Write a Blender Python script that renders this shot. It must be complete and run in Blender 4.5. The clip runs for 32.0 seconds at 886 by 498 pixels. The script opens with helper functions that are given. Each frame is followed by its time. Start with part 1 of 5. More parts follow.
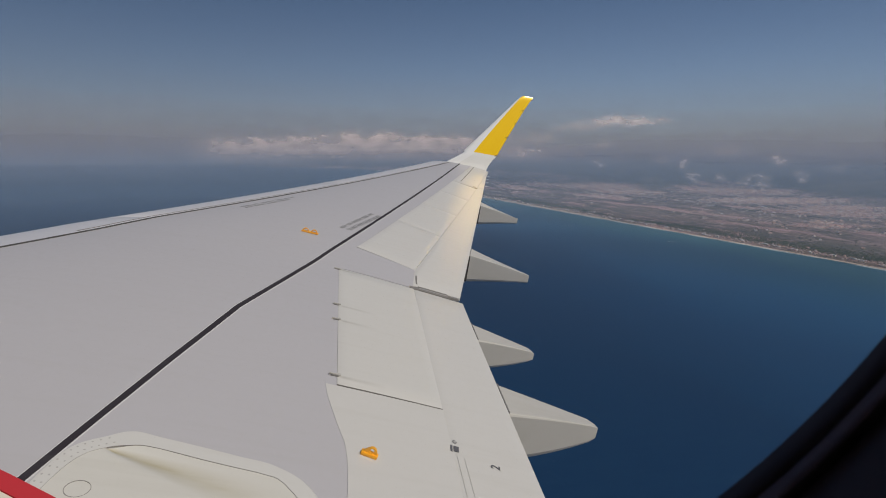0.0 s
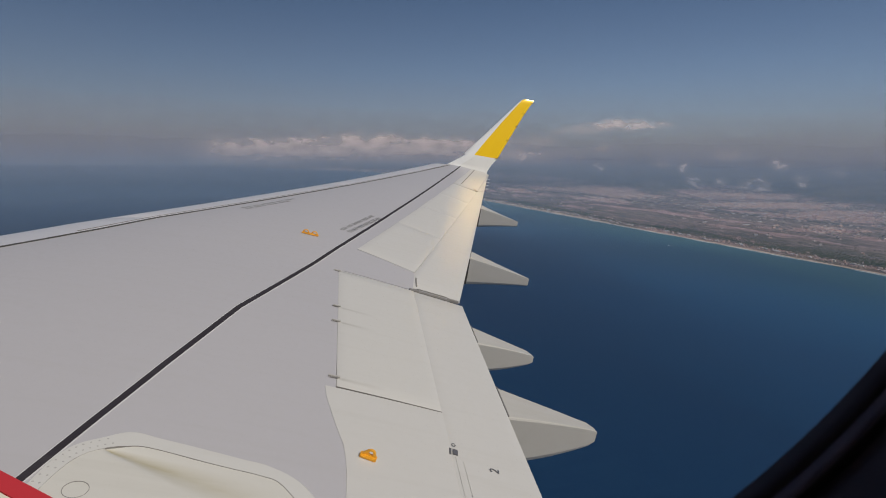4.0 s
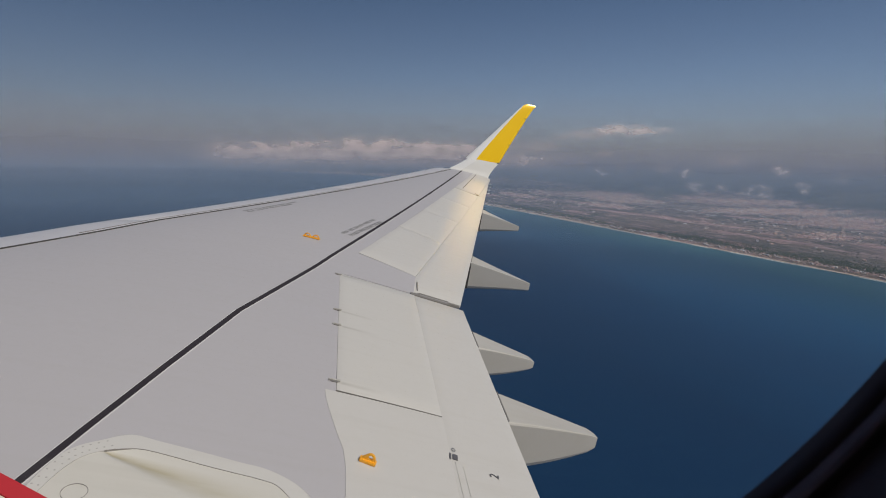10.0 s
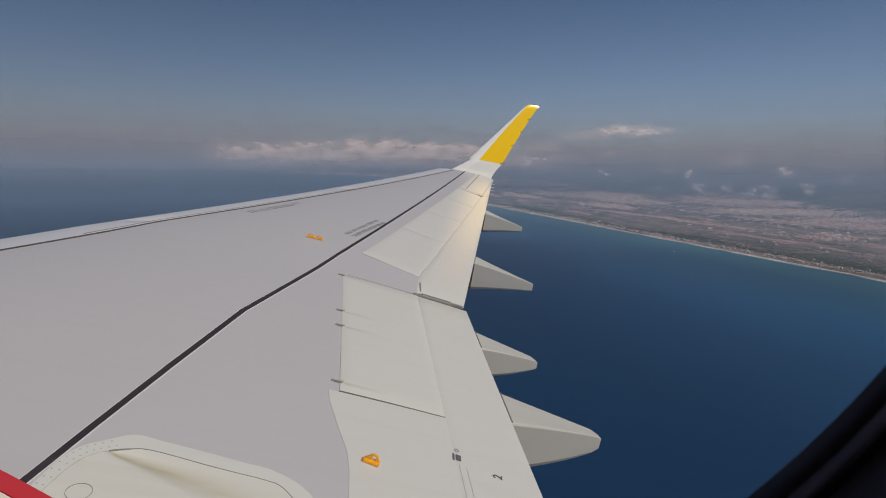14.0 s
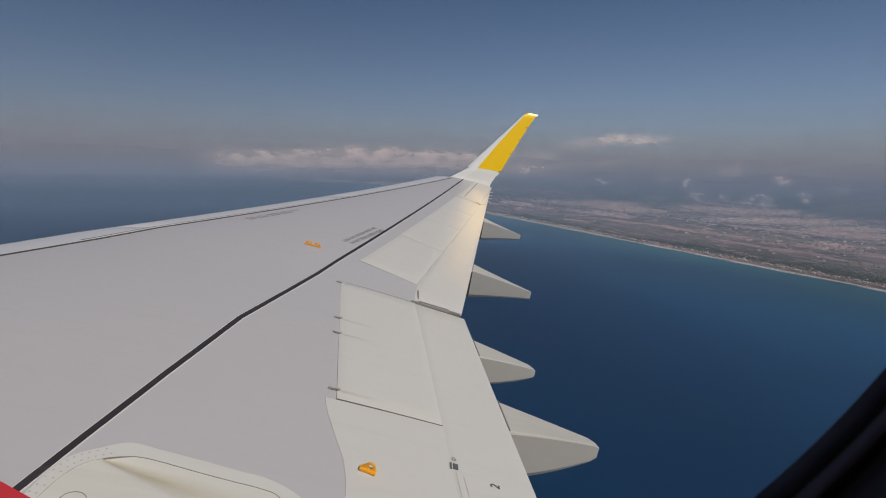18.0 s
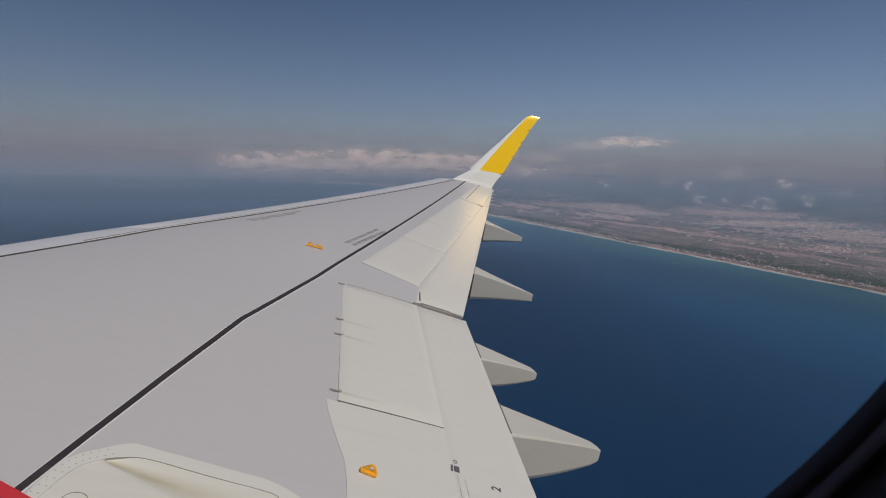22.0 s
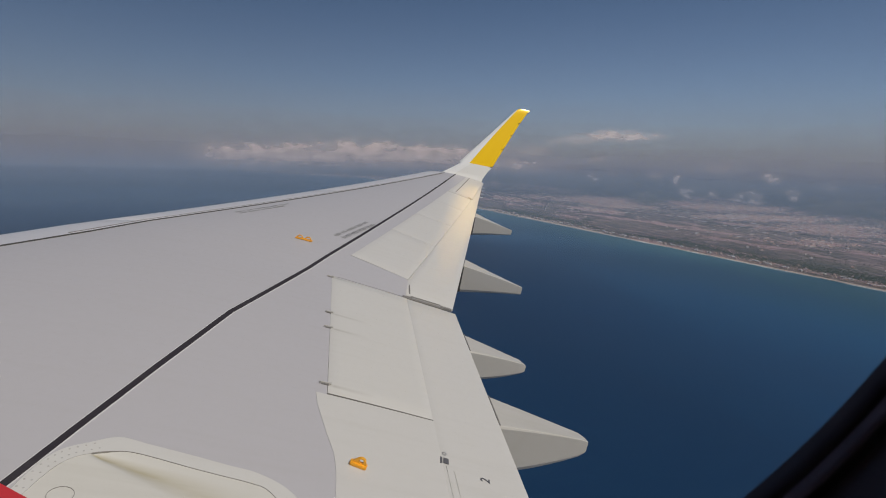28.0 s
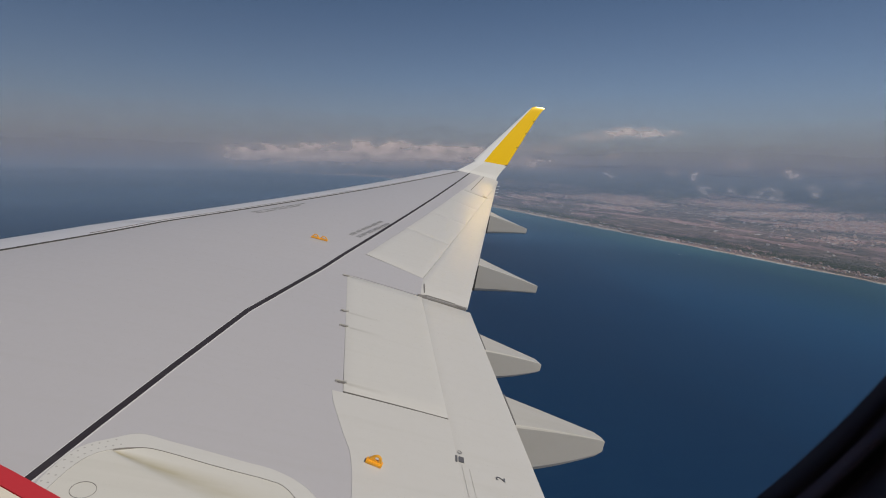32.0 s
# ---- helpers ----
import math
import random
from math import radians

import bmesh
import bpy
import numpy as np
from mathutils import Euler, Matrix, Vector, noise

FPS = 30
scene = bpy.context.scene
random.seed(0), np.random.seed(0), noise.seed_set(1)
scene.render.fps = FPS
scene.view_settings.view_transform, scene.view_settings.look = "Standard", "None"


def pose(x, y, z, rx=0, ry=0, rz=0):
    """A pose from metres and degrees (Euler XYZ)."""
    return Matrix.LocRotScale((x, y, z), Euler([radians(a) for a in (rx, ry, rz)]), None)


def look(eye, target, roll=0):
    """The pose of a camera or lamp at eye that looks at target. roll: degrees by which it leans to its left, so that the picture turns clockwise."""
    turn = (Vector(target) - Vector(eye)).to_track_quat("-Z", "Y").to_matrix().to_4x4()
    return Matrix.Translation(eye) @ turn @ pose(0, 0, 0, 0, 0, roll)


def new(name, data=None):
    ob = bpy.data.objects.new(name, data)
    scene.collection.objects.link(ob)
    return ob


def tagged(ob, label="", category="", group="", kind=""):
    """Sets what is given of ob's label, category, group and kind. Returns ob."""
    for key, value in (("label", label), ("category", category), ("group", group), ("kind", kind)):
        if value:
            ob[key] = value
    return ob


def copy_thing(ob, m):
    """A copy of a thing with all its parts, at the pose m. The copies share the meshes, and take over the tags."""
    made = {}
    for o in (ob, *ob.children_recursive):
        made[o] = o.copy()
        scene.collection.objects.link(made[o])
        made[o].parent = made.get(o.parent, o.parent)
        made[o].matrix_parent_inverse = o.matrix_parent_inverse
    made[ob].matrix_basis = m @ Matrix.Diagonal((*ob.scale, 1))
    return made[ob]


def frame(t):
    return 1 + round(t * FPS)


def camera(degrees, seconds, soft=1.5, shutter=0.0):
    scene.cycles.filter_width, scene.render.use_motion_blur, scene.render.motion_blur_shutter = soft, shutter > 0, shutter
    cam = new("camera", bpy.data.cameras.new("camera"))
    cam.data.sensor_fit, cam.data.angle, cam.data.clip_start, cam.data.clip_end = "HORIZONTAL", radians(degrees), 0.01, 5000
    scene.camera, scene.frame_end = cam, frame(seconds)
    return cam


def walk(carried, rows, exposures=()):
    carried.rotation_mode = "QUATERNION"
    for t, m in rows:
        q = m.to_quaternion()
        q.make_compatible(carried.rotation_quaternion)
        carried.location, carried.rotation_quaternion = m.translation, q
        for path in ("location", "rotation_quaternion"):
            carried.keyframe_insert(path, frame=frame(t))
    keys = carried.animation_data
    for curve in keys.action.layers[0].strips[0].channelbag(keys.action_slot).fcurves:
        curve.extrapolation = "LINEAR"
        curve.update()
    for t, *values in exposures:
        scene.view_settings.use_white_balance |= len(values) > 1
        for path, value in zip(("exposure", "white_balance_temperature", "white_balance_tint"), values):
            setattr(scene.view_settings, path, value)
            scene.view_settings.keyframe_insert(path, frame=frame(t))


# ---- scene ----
# The climbing airliner is pitched nose-up over a level sea; its own axes: x aft, y outboard, z up.
EYE = Vector((5.084, 1.798, 1.670))
HEIGHT = 120.0
AIR_TURN = Euler([radians(a) for a in (0.058, 8.894, -0.136)]).to_matrix()
AIR = Matrix.Translation(Vector((0, 0, HEIGHT)) - AIR_TURN @ EYE) @ AIR_TURN.to_4x4()

# ---- camera ----
cam = camera(80.13, 32.0, soft=1.0)
cam.data.dof.use_dof, cam.data.dof.focus_distance, cam.data.dof.aperture_fstop = True, 9.0, 24.0
# seconds, yaw, pitch, roll in the airliner's axes, and the eye's sway aft and up in millimetres
ROWS = [
    (0, -8.51, -9.35, -9.27, 1.5, -0.4), (0.5, -8.42, -9.26, -9.38, 1.3, -0.2), (1, -8.42, -9.26, -9.38, 1.0, 0.1),
    (1.5, -8.50, -9.13, -9.52, 0.6, 0.0), (2, -8.49, -9.22, -9.53, 0.1, -0.1), (2.5, -8.40, -9.17, -9.53, -0.3, -0.2),
    (3, -8.43, -9.27, -9.76, -0.7, -0.3), (3.5, -8.39, -9.21, -9.65, -0.6, -0.1), (5.5, -8.67, -8.72, -9.77, -0.1, 0.4),
    (6, -8.43, -8.69, -9.72, -0.0, 0.6), (6.5, -8.35, -8.72, -9.76, -0.0, 0.5), (7, -8.24, -8.63, -9.80, -0.1, 0.5),
    (7.5, -8.31, -8.61, -9.85, -0.1, 0.4), (8, -8.33, -8.73, -9.80, -0.1, 0.3), (8.5, -8.17, -8.84, -9.87, -0.1, 0.4),
    (9, -8.11, -8.72, -9.71, -0.0, 0.5), (9.5, -8.28, -8.77, -9.87, 0.0, 0.5), (10, -8.27, -8.67, -9.98, 0.1, 0.6),
    (10.5, -8.14, -8.57, -9.84, 0.2, 0.4), (11, -7.97, -8.27, -9.77, 0.3, 0.1), (11.5, -8.16, -8.14, -9.85, 0.4, -0.1),
    (12, -8.18, -8.45, -9.91, 0.5, -0.3), (12.5, -8.08, -8.51, -9.91, 0.3, -0.3), (13, -7.99, -8.40, -9.88, 0.1, -0.3),
    (13.5, -7.96, -8.41, -9.85, -0.1, -0.3), (14, -7.93, -8.66, -9.91, -0.2, -0.2), (14.5, -7.41, -8.41, -9.62, 0.0, -0.3),
    (16.5, -7.76, -7.97, -9.88, 1.1, -0.3), (17, -7.74, -7.60, -9.95, 1.4, -0.3), (17.5, -8.01, -7.76, -10.02, 1.0, -0.3),
    (18, -8.10, -7.80, -10.15, 0.7, -0.4), (18.5, -7.96, -7.97, -10.26, 0.4, -0.4), (19, -7.86, -7.91, -10.26, 0.0, -0.5),
    (19.5, -8.05, -7.88, -10.32, 0.1, -0.5), (20, -7.85, -8.01, -10.29, 0.1, -0.5), (20.5, -7.88, -7.86, -10.27, 0.1, -0.6),
    (21, -7.81, -7.94, -10.30, 0.1, -0.6), (21.5, -7.86, -7.77, -10.39, -0.0, -0.5), (22, -7.88, -7.62, -10.33, -0.2, -0.4),
    (22.5, -7.72, -7.33, -10.25, -0.3, -0.3), (23, -7.48, -8.07, -10.28, -0.5, -0.2), (23.5, -8.17, -7.57, -10.27, -0.7, -0.1),
    (24, -8.57, -8.00, -10.48, -1.0, -0.0), (24.5, -8.57, -8.01, -10.58, -1.2, 0.0), (25, -8.92, -8.25, -10.56, -1.4, 0.1),
    (25.5, -8.98, -8.26, -10.58, -1.4, 0.1), (27.5, -8.88, -8.01, -10.55, -1.5, 0.3), (28, -9.00, -8.18, -10.62, -1.5, 0.4),
    (28.5, -8.89, -8.19, -10.64, -1.2, 0.4), (29, -8.83, -8.25, -10.70, -1.0, 0.3), (29.5, -8.75, -8.36, -10.57, -0.7, 0.3),
    (30, -8.90, -8.29, -10.66, -0.4, 0.3), (30.5, -8.83, -8.45, -10.55, -0.1, 0.3), (31, -8.64, -8.28, -10.47, 0.2, 0.3),
    (31.5, -8.41, -8.05, -10.37, 0.4, 0.3), (32, -7.40, -8.60, -10.18, 0.7, 0.3),
]

walk(cam, [(t, AIR @ pose(EYE.x + sx / 1000, EYE.y, EYE.z + sz / 1000, 90 + pitch, roll, yaw)) for t, yaw, pitch, roll, sx, sz in ROWS])
scene.cycles.transparent_max_bounces = 32
scene.cycles.blur_glossy = 0.0

# ---- light ----
SUN = (AIR_TURN @ Vector((0.41, -0.545, 0.84))).normalized()
sun = new("sun", bpy.data.lights.new("sun", "SUN"))
sun.data.energy, sun.data.angle, sun.data.color = 3.22, radians(0.53), (1.0, 0.93, 0.82)
sun.matrix_world = look((0, 0, 0), -SUN)
world = bpy.data.worlds.new("sky")
scene.world = world
world.use_nodes = True
wn = world.node_tree
sky = wn.nodes.new("ShaderNodeTexSky")
sky.sky_type, sky.sun_disc = "NISHITA", False
sky.sun_elevation = math.asin(SUN.z)
sky.sun_rotation = math.atan2(-SUN.x, SUN.y)
sky.altitude, sky.air_density, sky.dust_density, sky.ozone_density = 3000, 1.0, 0.4, 2.2
wn.nodes["Background"].inputs["Strength"].default_value = 0.051
wn.links.new(sky.outputs["Color"], wn.nodes["Background"].inputs["Color"])


# ---- materials ----
class Mat:
    """A small builder of node materials."""

    def __init__(self, name, color=(0.5, 0.5, 0.5), rough=0.5, metal=0.0, coat=0.0):
        self.m = bpy.data.materials.new(name)
        self.m.use_nodes = True
        self.t = self.m.node_tree
        self.b = self.t.nodes["Principled BSDF"]
        self.b.inputs["Base Color"].default_value = (*color, 1)
        self.b.inputs["Roughness"].default_value = rough
        self.b.inputs["Metallic"].default_value = metal
        self.b.inputs["Coat Weight"].default_value = coat
        self.b.inputs["Coat Roughness"].default_value = 0.12
        self.co = None

    def node(self, kind, **sets):
        n = self.t.nodes.new(kind)
        for key, value in sets.items():
            n.inputs[key].default_value = value
        return n

    def link(self, a, b):
        self.t.links.new(a, b)

    def coords(self, scale=(1, 1, 1), which="Object"):
        tc = self.node("ShaderNodeTexCoord")
        mp = self.node("ShaderNodeMapping", Scale=scale)
        self.link(tc.outputs[which], mp.inputs["Vector"])
        return mp.outputs["Vector"]

    def noise(self, scale, detail=4.0, stretch=(1, 1, 1), rough=0.55):
        n = self.node("ShaderNodeTexNoise", Scale=scale, Detail=detail, Roughness=rough)
        self.link(self.coords(stretch), n.inputs["Vector"])
        return n.outputs["Fac"]

    def ramp(self, fac, *stops):
        r = self.node("ShaderNodeValToRGB")
        while len(r.color_ramp.elements) < len(stops):
            r.color_ramp.elements.new(0.5)
        for e, (p, c) in zip(r.color_ramp.elements, stops):
            e.position = p
            e.color = (*c, 1) if len(c) == 3 else c
        self.link(fac, r.inputs["Fac"])
        return r.outputs["Color"]

    def math(self, op, a, b=0.0, c=None, clamp=False):
        n = self.node("ShaderNodeMath")
        n.operation, n.use_clamp = op, clamp
        for i, v in enumerate((a, b) if c is None else (a, b, c)):
            if isinstance(v, (int, float)):
                n.inputs[i].default_value = v
            else:
                self.link(v, n.inputs[i])
        return n.outputs[0]

    def mix(self, fac, a, b, blend="MIX"):
        n = self.t.nodes.new("ShaderNodeMix")
        n.data_type, n.blend_type = "RGBA", blend
        for i, v in ((0, fac), (6, a), (7, b)):
            if isinstance(v, (int, float)):
                n.inputs[i].default_value = v
            elif isinstance(v, tuple):
                n.inputs[i].default_value = (*v, 1)
            else:
                self.link(v, n.inputs[i])
        return n.outputs[2]

    def color(self, c):
        self.link(c, self.b.inputs["Base Color"])

    def rough(self, fac, lo, hi):
        n = self.node("ShaderNodeMapRange")
        n.inputs["To Min"].default_value, n.inputs["To Max"].default_value = lo, hi
        self.link(fac, n.inputs["Value"])
        self.link(n.outputs[0], self.b.inputs["Roughness"])

    def bump(self, fac, strength, dist):
        n = self.node("ShaderNodeBump", Strength=strength, Distance=dist)
        self.link(fac, n.inputs["Height"])
        self.link(n.outputs["Normal"], self.b.inputs["Normal"])


def painted(name, color, dirt=(0.30, 0.28, 0.22), amount=0.12, rough=0.42, coat=0.1, wave=(1.6, 0.10, 0.02)):
    """Airliner paint: fine mottling, streaks along the airflow, slight waviness of the sheet."""
    k = Mat(name, color, rough, coat=coat)
    broad = k.noise(0.9, 3)
    fine = k.noise(26, 3)
    streak = k.noise(3.2, 5, (0.35, 6.0, 1.0))
    c = k.mix(k.math("MULTIPLY", broad, 0.12), color, tuple(x * 0.80 for x in color))
    s = k.ramp(streak, (0.50, (0, 0, 0)), (0.80, (1, 1, 1)))
    c = k.mix(k.math("MULTIPLY", s, amount), c, dirt)
    c = k.mix(k.math("MULTIPLY", fine, 0.05), c, dirt)
    k.color(c)
    k.rough(fine, rough - 0.08, rough + 0.1)
    k.bump(k.noise(wave[0], 2), wave[1], wave[2])
    return k.m


grey_paint = painted("wing_grey_paint", (0.465, 0.453, 0.480), amount=0.07)
white_paint = painted("panel_white_paint", (0.576, 0.564, 0.550), amount=0.09, coat=0.0)
slat_paint = painted("slat_pale_paint", (0.615, 0.605, 0.635), amount=0.05, rough=0.35)
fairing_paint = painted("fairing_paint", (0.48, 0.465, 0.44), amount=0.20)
shell_paint = painted("shell_stained_paint", (0.60, 0.585, 0.55), amount=0.14)


def stain(material, x0, y0, slope, length, w0, widen, color, amount):
    """A grimy run-off streak that starts at x0, y0 and trails aft."""
    k = Mat("scratch")
    bpy.data.materials.remove(k.m)
    k.m, k.t = material, material.node_tree
    k.b = k.t.nodes["Principled BSDF"]
    old = k.b.inputs["Base Color"].links[0].from_socket
    tc, sep = k.node("ShaderNodeTexCoord"), k.node("ShaderNodeSeparateXYZ")
    k.link(tc.outputs["Object"], sep.inputs[0])
    t = k.math("SUBTRACT", sep.outputs["X"], x0)
    d = k.math("SUBTRACT", sep.outputs["Y"], k.math("SUBTRACT", y0, k.math("MULTIPLY", t, slope)))
    w = k.math("ADD", k.math("MULTIPLY", t, widen), w0)
    m = k.math("SUBTRACT", 1.0, k.math("DIVIDE", k.math("ABSOLUTE", d), w), clamp=True)
    m = k.math("MULTIPLY", m, k.math("MULTIPLY", t, 30.0, clamp=True))
    m = k.math("MULTIPLY", m, k.math("SUBTRACT", 1.0, k.math("DIVIDE", t, length), clamp=True))
    m = k.math("MULTIPLY", m, k.math("MULTIPLY", k.math("ADD", k.noise(14, 4, (0.4, 2, 1)), 0.25), amount))
    k.color(k.mix(m, old, color))


stain(shell_paint, 4.29, 3.748, 0.27, 0.75, 0.012, 0.16, (0.34, 0.29, 0.15), 1.0)
spoiler_paint = painted("spoiler_white_paint", (0.588, 0.576, 0.557), amount=0.08)
for hx, hy in ((5.02, 6.36), (5.06, 5.585), (5.075, 5.335), (5.11, 4.60)):
    stain(spoiler_paint, hx, hy, 0.03, 0.28, 0.02, 0.05, (0.20, 0.18, 0.14), 0.55)
flange_paint = painted("flange_white_paint", (0.59, 0.58, 0.565), amount=0.08)
scuff_paint = painted("scuffed_line_paint", (0.55, 0.54, 0.51), amount=0.3)
plate_paint = painted("plate_brownish_paint", (0.40, 0.35, 0.26), amount=0.3)
winglet_white = painted("winglet_white_paint", (0.60, 0.59, 0.57), amount=0.03, rough=0.62, coat=0.0, wave=(2.6, 0.06, 0.012))


def glossy_paint(name, color, rough, metal):
    """Pearly gloss paint of the winglet, barely dirty, on a slightly wavy sheet."""
    k = Mat(name, color, rough, metal)
    k.color(k.mix(k.math("MULTIPLY", k.noise(1.5, 4, (0.5, 1, 1)), 0.10), color, tuple(0.75 * v for v in color)))
    k.bump(k.noise(3.5, 1), 0.03, 0.02)
    return k.m


yellow_paint = glossy_paint("yellow_gloss_paint", (0.93, 0.575, 0.011), 0.12, 0.13)
edge_metal = glossy_paint("polished_leading_edge", (0.86, 0.85, 0.83), 0.10, 0.20)
red_paint = painted("red_paint", (0.52, 0.035, 0.045), dirt=(0.2, 0.03, 0.03), amount=0.1)
cream_paint = painted("cream_paint", (0.72, 0.66, 0.56), amount=0.05)
dark_line = painted("dark_line_paint", (0.022, 0.017, 0.024), dirt=(0.09, 0.085, 0.09), amount=0.25, rough=0.8, coat=0.0)
line_edge = painted("pale_line_edge", (0.62, 0.62, 0.64), amount=0.05)
# near-black of small dark parts; also paints the shade inside gaps
gap_dark = painted("gap_shade_and_dark_parts", (0.06, 0.058, 0.055), dirt=(0.16, 0.15, 0.13), amount=0.4, rough=0.7, coat=0.0)
seal_and_shade_grey = painted("seal_and_shade_grey", (0.22, 0.21, 0.20), dirt=(0.10, 0.09, 0.08), amount=0.4, rough=0.6, coat=0.0)
rail_grey = painted("rail_grey", (0.42, 0.41, 0.40), dirt=(0.12, 0.11, 0.10), amount=0.4, rough=0.4, coat=0.0)
rail_dark = painted("rail_dark_grey", (0.30, 0.29, 0.285), dirt=(0.10, 0.09, 0.08), amount=0.4, rough=0.4, coat=0.0)
orange_paint = painted("orange_paint", (0.85, 0.40, 0.025), dirt=(0.25, 0.10, 0.02), amount=0.15)
ink = painted("stencil_ink", (0.10, 0.10, 0.115), dirt=(0.3, 0.3, 0.3), amount=0.3, rough=0.6, coat=0.0)
pale_ink = painted("worn_stencil_ink", (0.31, 0.31, 0.32), dirt=(0.46, 0.46, 0.46), amount=0.6, rough=0.6, coat=0.0)
rubber = Mat("window_rubber", (0.15, 0.105, 0.11), 0.6).m
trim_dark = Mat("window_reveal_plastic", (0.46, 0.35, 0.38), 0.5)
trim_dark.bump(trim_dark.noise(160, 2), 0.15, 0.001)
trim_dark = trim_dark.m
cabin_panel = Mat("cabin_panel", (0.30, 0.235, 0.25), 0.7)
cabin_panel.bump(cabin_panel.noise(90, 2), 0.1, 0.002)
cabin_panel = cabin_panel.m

# window pane: clear, with a little gloss
k = Mat("acrylic_pane")
clear = k.node("ShaderNodeBsdfTransparent", Color=(0.97, 0.975, 0.98, 1))
gloss = k.node("ShaderNodeBsdfGlossy", Roughness=0.02)
fres = k.node("ShaderNodeFresnel", IOR=1.04)
mixer = k.node("ShaderNodeMixShader")
k.link(fres.outputs[0], mixer.inputs[0])
k.link(clear.outputs[0], mixer.inputs[1])
k.link(gloss.outputs[0], mixer.inputs[2])
k.link(mixer.outputs[0], k.t.nodes["Material Output"].inputs["Surface"])
pane_mat = k.m


# ---- shore line ----
def coast(y):
    """The shore's x for a given y: straight, then a shallow bay, then a cape."""
    return 398.0 - 0.265 * (y - 1015.0) + 0.18 * max(y - 1650.0, 0.0) - 1.1 * max(y - 3250.0, 0.0)


def coast_nodes(k):
    """Metres inland of the shore, as nodes."""
    tc = k.node("ShaderNodeTexCoord")
    sep = k.node("ShaderNodeSeparateXYZ")
    k.link(tc.outputs["Object"], sep.inputs[0])
    x = k.math("ADD", sep.outputs["X"], k.math("MULTIPLY", k.math("SUBTRACT", sep.outputs["Y"], 1015.0), 0.265))
    bay = k.math("MULTIPLY", k.math("MAXIMUM", k.math("SUBTRACT", sep.outputs["Y"], 1650.0), 0.0), 0.18)
    cape = k.math("MULTIPLY", k.math("MAXIMUM", k.math("SUBTRACT", sep.outputs["Y"], 3250.0), 0.0), 1.1)
    x = k.math("ADD", k.math("SUBTRACT", x, bay), cape)
    return k.math("SUBTRACT", x, 398.0)


# sea: deep blue, turning green over the sandy shallows
k = Mat("sea_water", (0.01, 0.03, 0.07), 0.4)
inland = coast_nodes(k)
wander = k.math("MULTIPLY", k.math("SUBTRACT", k.noise(0.010, 4, (1, 0.30, 1)), 0.5), 150.0)
depth = k.math("DIVIDE", k.math("SUBTRACT", wander, inland), 430.0, clamp=True)
c = k.ramp(depth, (0.0, (0.052, 0.170, 0.190)), (0.08, (0.030, 0.128, 0.172)), (0.24, (0.015, 0.094, 0.172)), (0.50, (0.015, 0.085, 0.188)), (0.75, (0.011, 0.054, 0.130)), (1.0, (0.009, 0.035, 0.086)))
patchy = k.noise(0.006, 5)
c = k.mix(k.math("MULTIPLY", patchy, 0.35), c, (0.009, 0.034, 0.094))
swell = k.ramp(k.noise(0.14, 5, (0.35, 1.4, 1)), (0.38, (0, 0, 0)), (0.68, (1, 1, 1)))
c = k.mix(k.math("MULTIPLY", swell, 0.09), c, (0.030, 0.085, 0.150))
k.color(c)
k.b.inputs["Specular IOR Level"].default_value = 0.3
k.bump(k.noise(0.5, 5, (1, 0.6, 1)), 0.10, 0.5)
sea_mat = k.m

# towns: houses, centre, spread
TOWNS = ((700, 760, 1690, 55, 90), (500, 850, 1810, 50, 90), (600, 810, 1490, 45, 60), (300, 735, 1475, 35, 50), (900, 1130, 1560, 80, 70), (1100, 1130, 1450, 90, 55),
         (900, 1230, 1480, 70, 60), (900, 950, 1180, 65, 40), (700, 1000, 1150, 60, 36), (900, 1120, 1195, 70, 36), (600, 900, 950, 55, 32), (600, 1045, 1005, 60, 32),
         (400, 965, 885, 45, 28), (240, 770, 770, 40, 26), (300, 1290, 1790, 50, 80), (300, 640, 1800, 40, 90), (300, 500, 1700, 30, 80), (260, 640, 1330, 40, 60),
         (500, 60, 3420, 60, 90), (500, -180, 3640, 90, 80), (300, 260, 3150, 60, 110))

# land: small fields, orchards, scrub and bare soil
k = Mat("farmland", (0.2, 0.17, 0.12), 0.95)
# plots run along the shore: metres inland, and a share of the way along it
warp = k.node("ShaderNodeTexNoise", Scale=0.010, Detail=3.0)
tco = k.node("ShaderNodeTexCoord")
k.link(tco.outputs["Object"], warp.inputs["Vector"])
push = k.node("ShaderNodeVectorMath")
push.operation = "SCALE"
push.inputs[3].default_value = 60.0
k.link(warp.outputs["Color"], push.inputs[0])
ysep = k.node("ShaderNodeSeparateXYZ")
k.link(tco.outputs["Object"], ysep.inputs[0])
plot = k.node("ShaderNodeCombineXYZ")
k.link(coast_nodes(k), plot.inputs[0])
k.link(k.math("MULTIPLY", ysep.outputs["Y"], 0.30), plot.inputs[1])
bend = k.node("ShaderNodeVectorMath")
k.link(plot.outputs[0], bend.inputs[0])
k.link(push.outputs[0], bend.inputs[1])


def shore_noise(scale, detail):
    """Noise drawn out along the shore."""
    n = k.node("ShaderNodeTexNoise", Scale=scale, Detail=detail, Roughness=0.55)
    k.link(bend.outputs[0], n.inputs["Vector"])
    return n.outputs["Fac"]


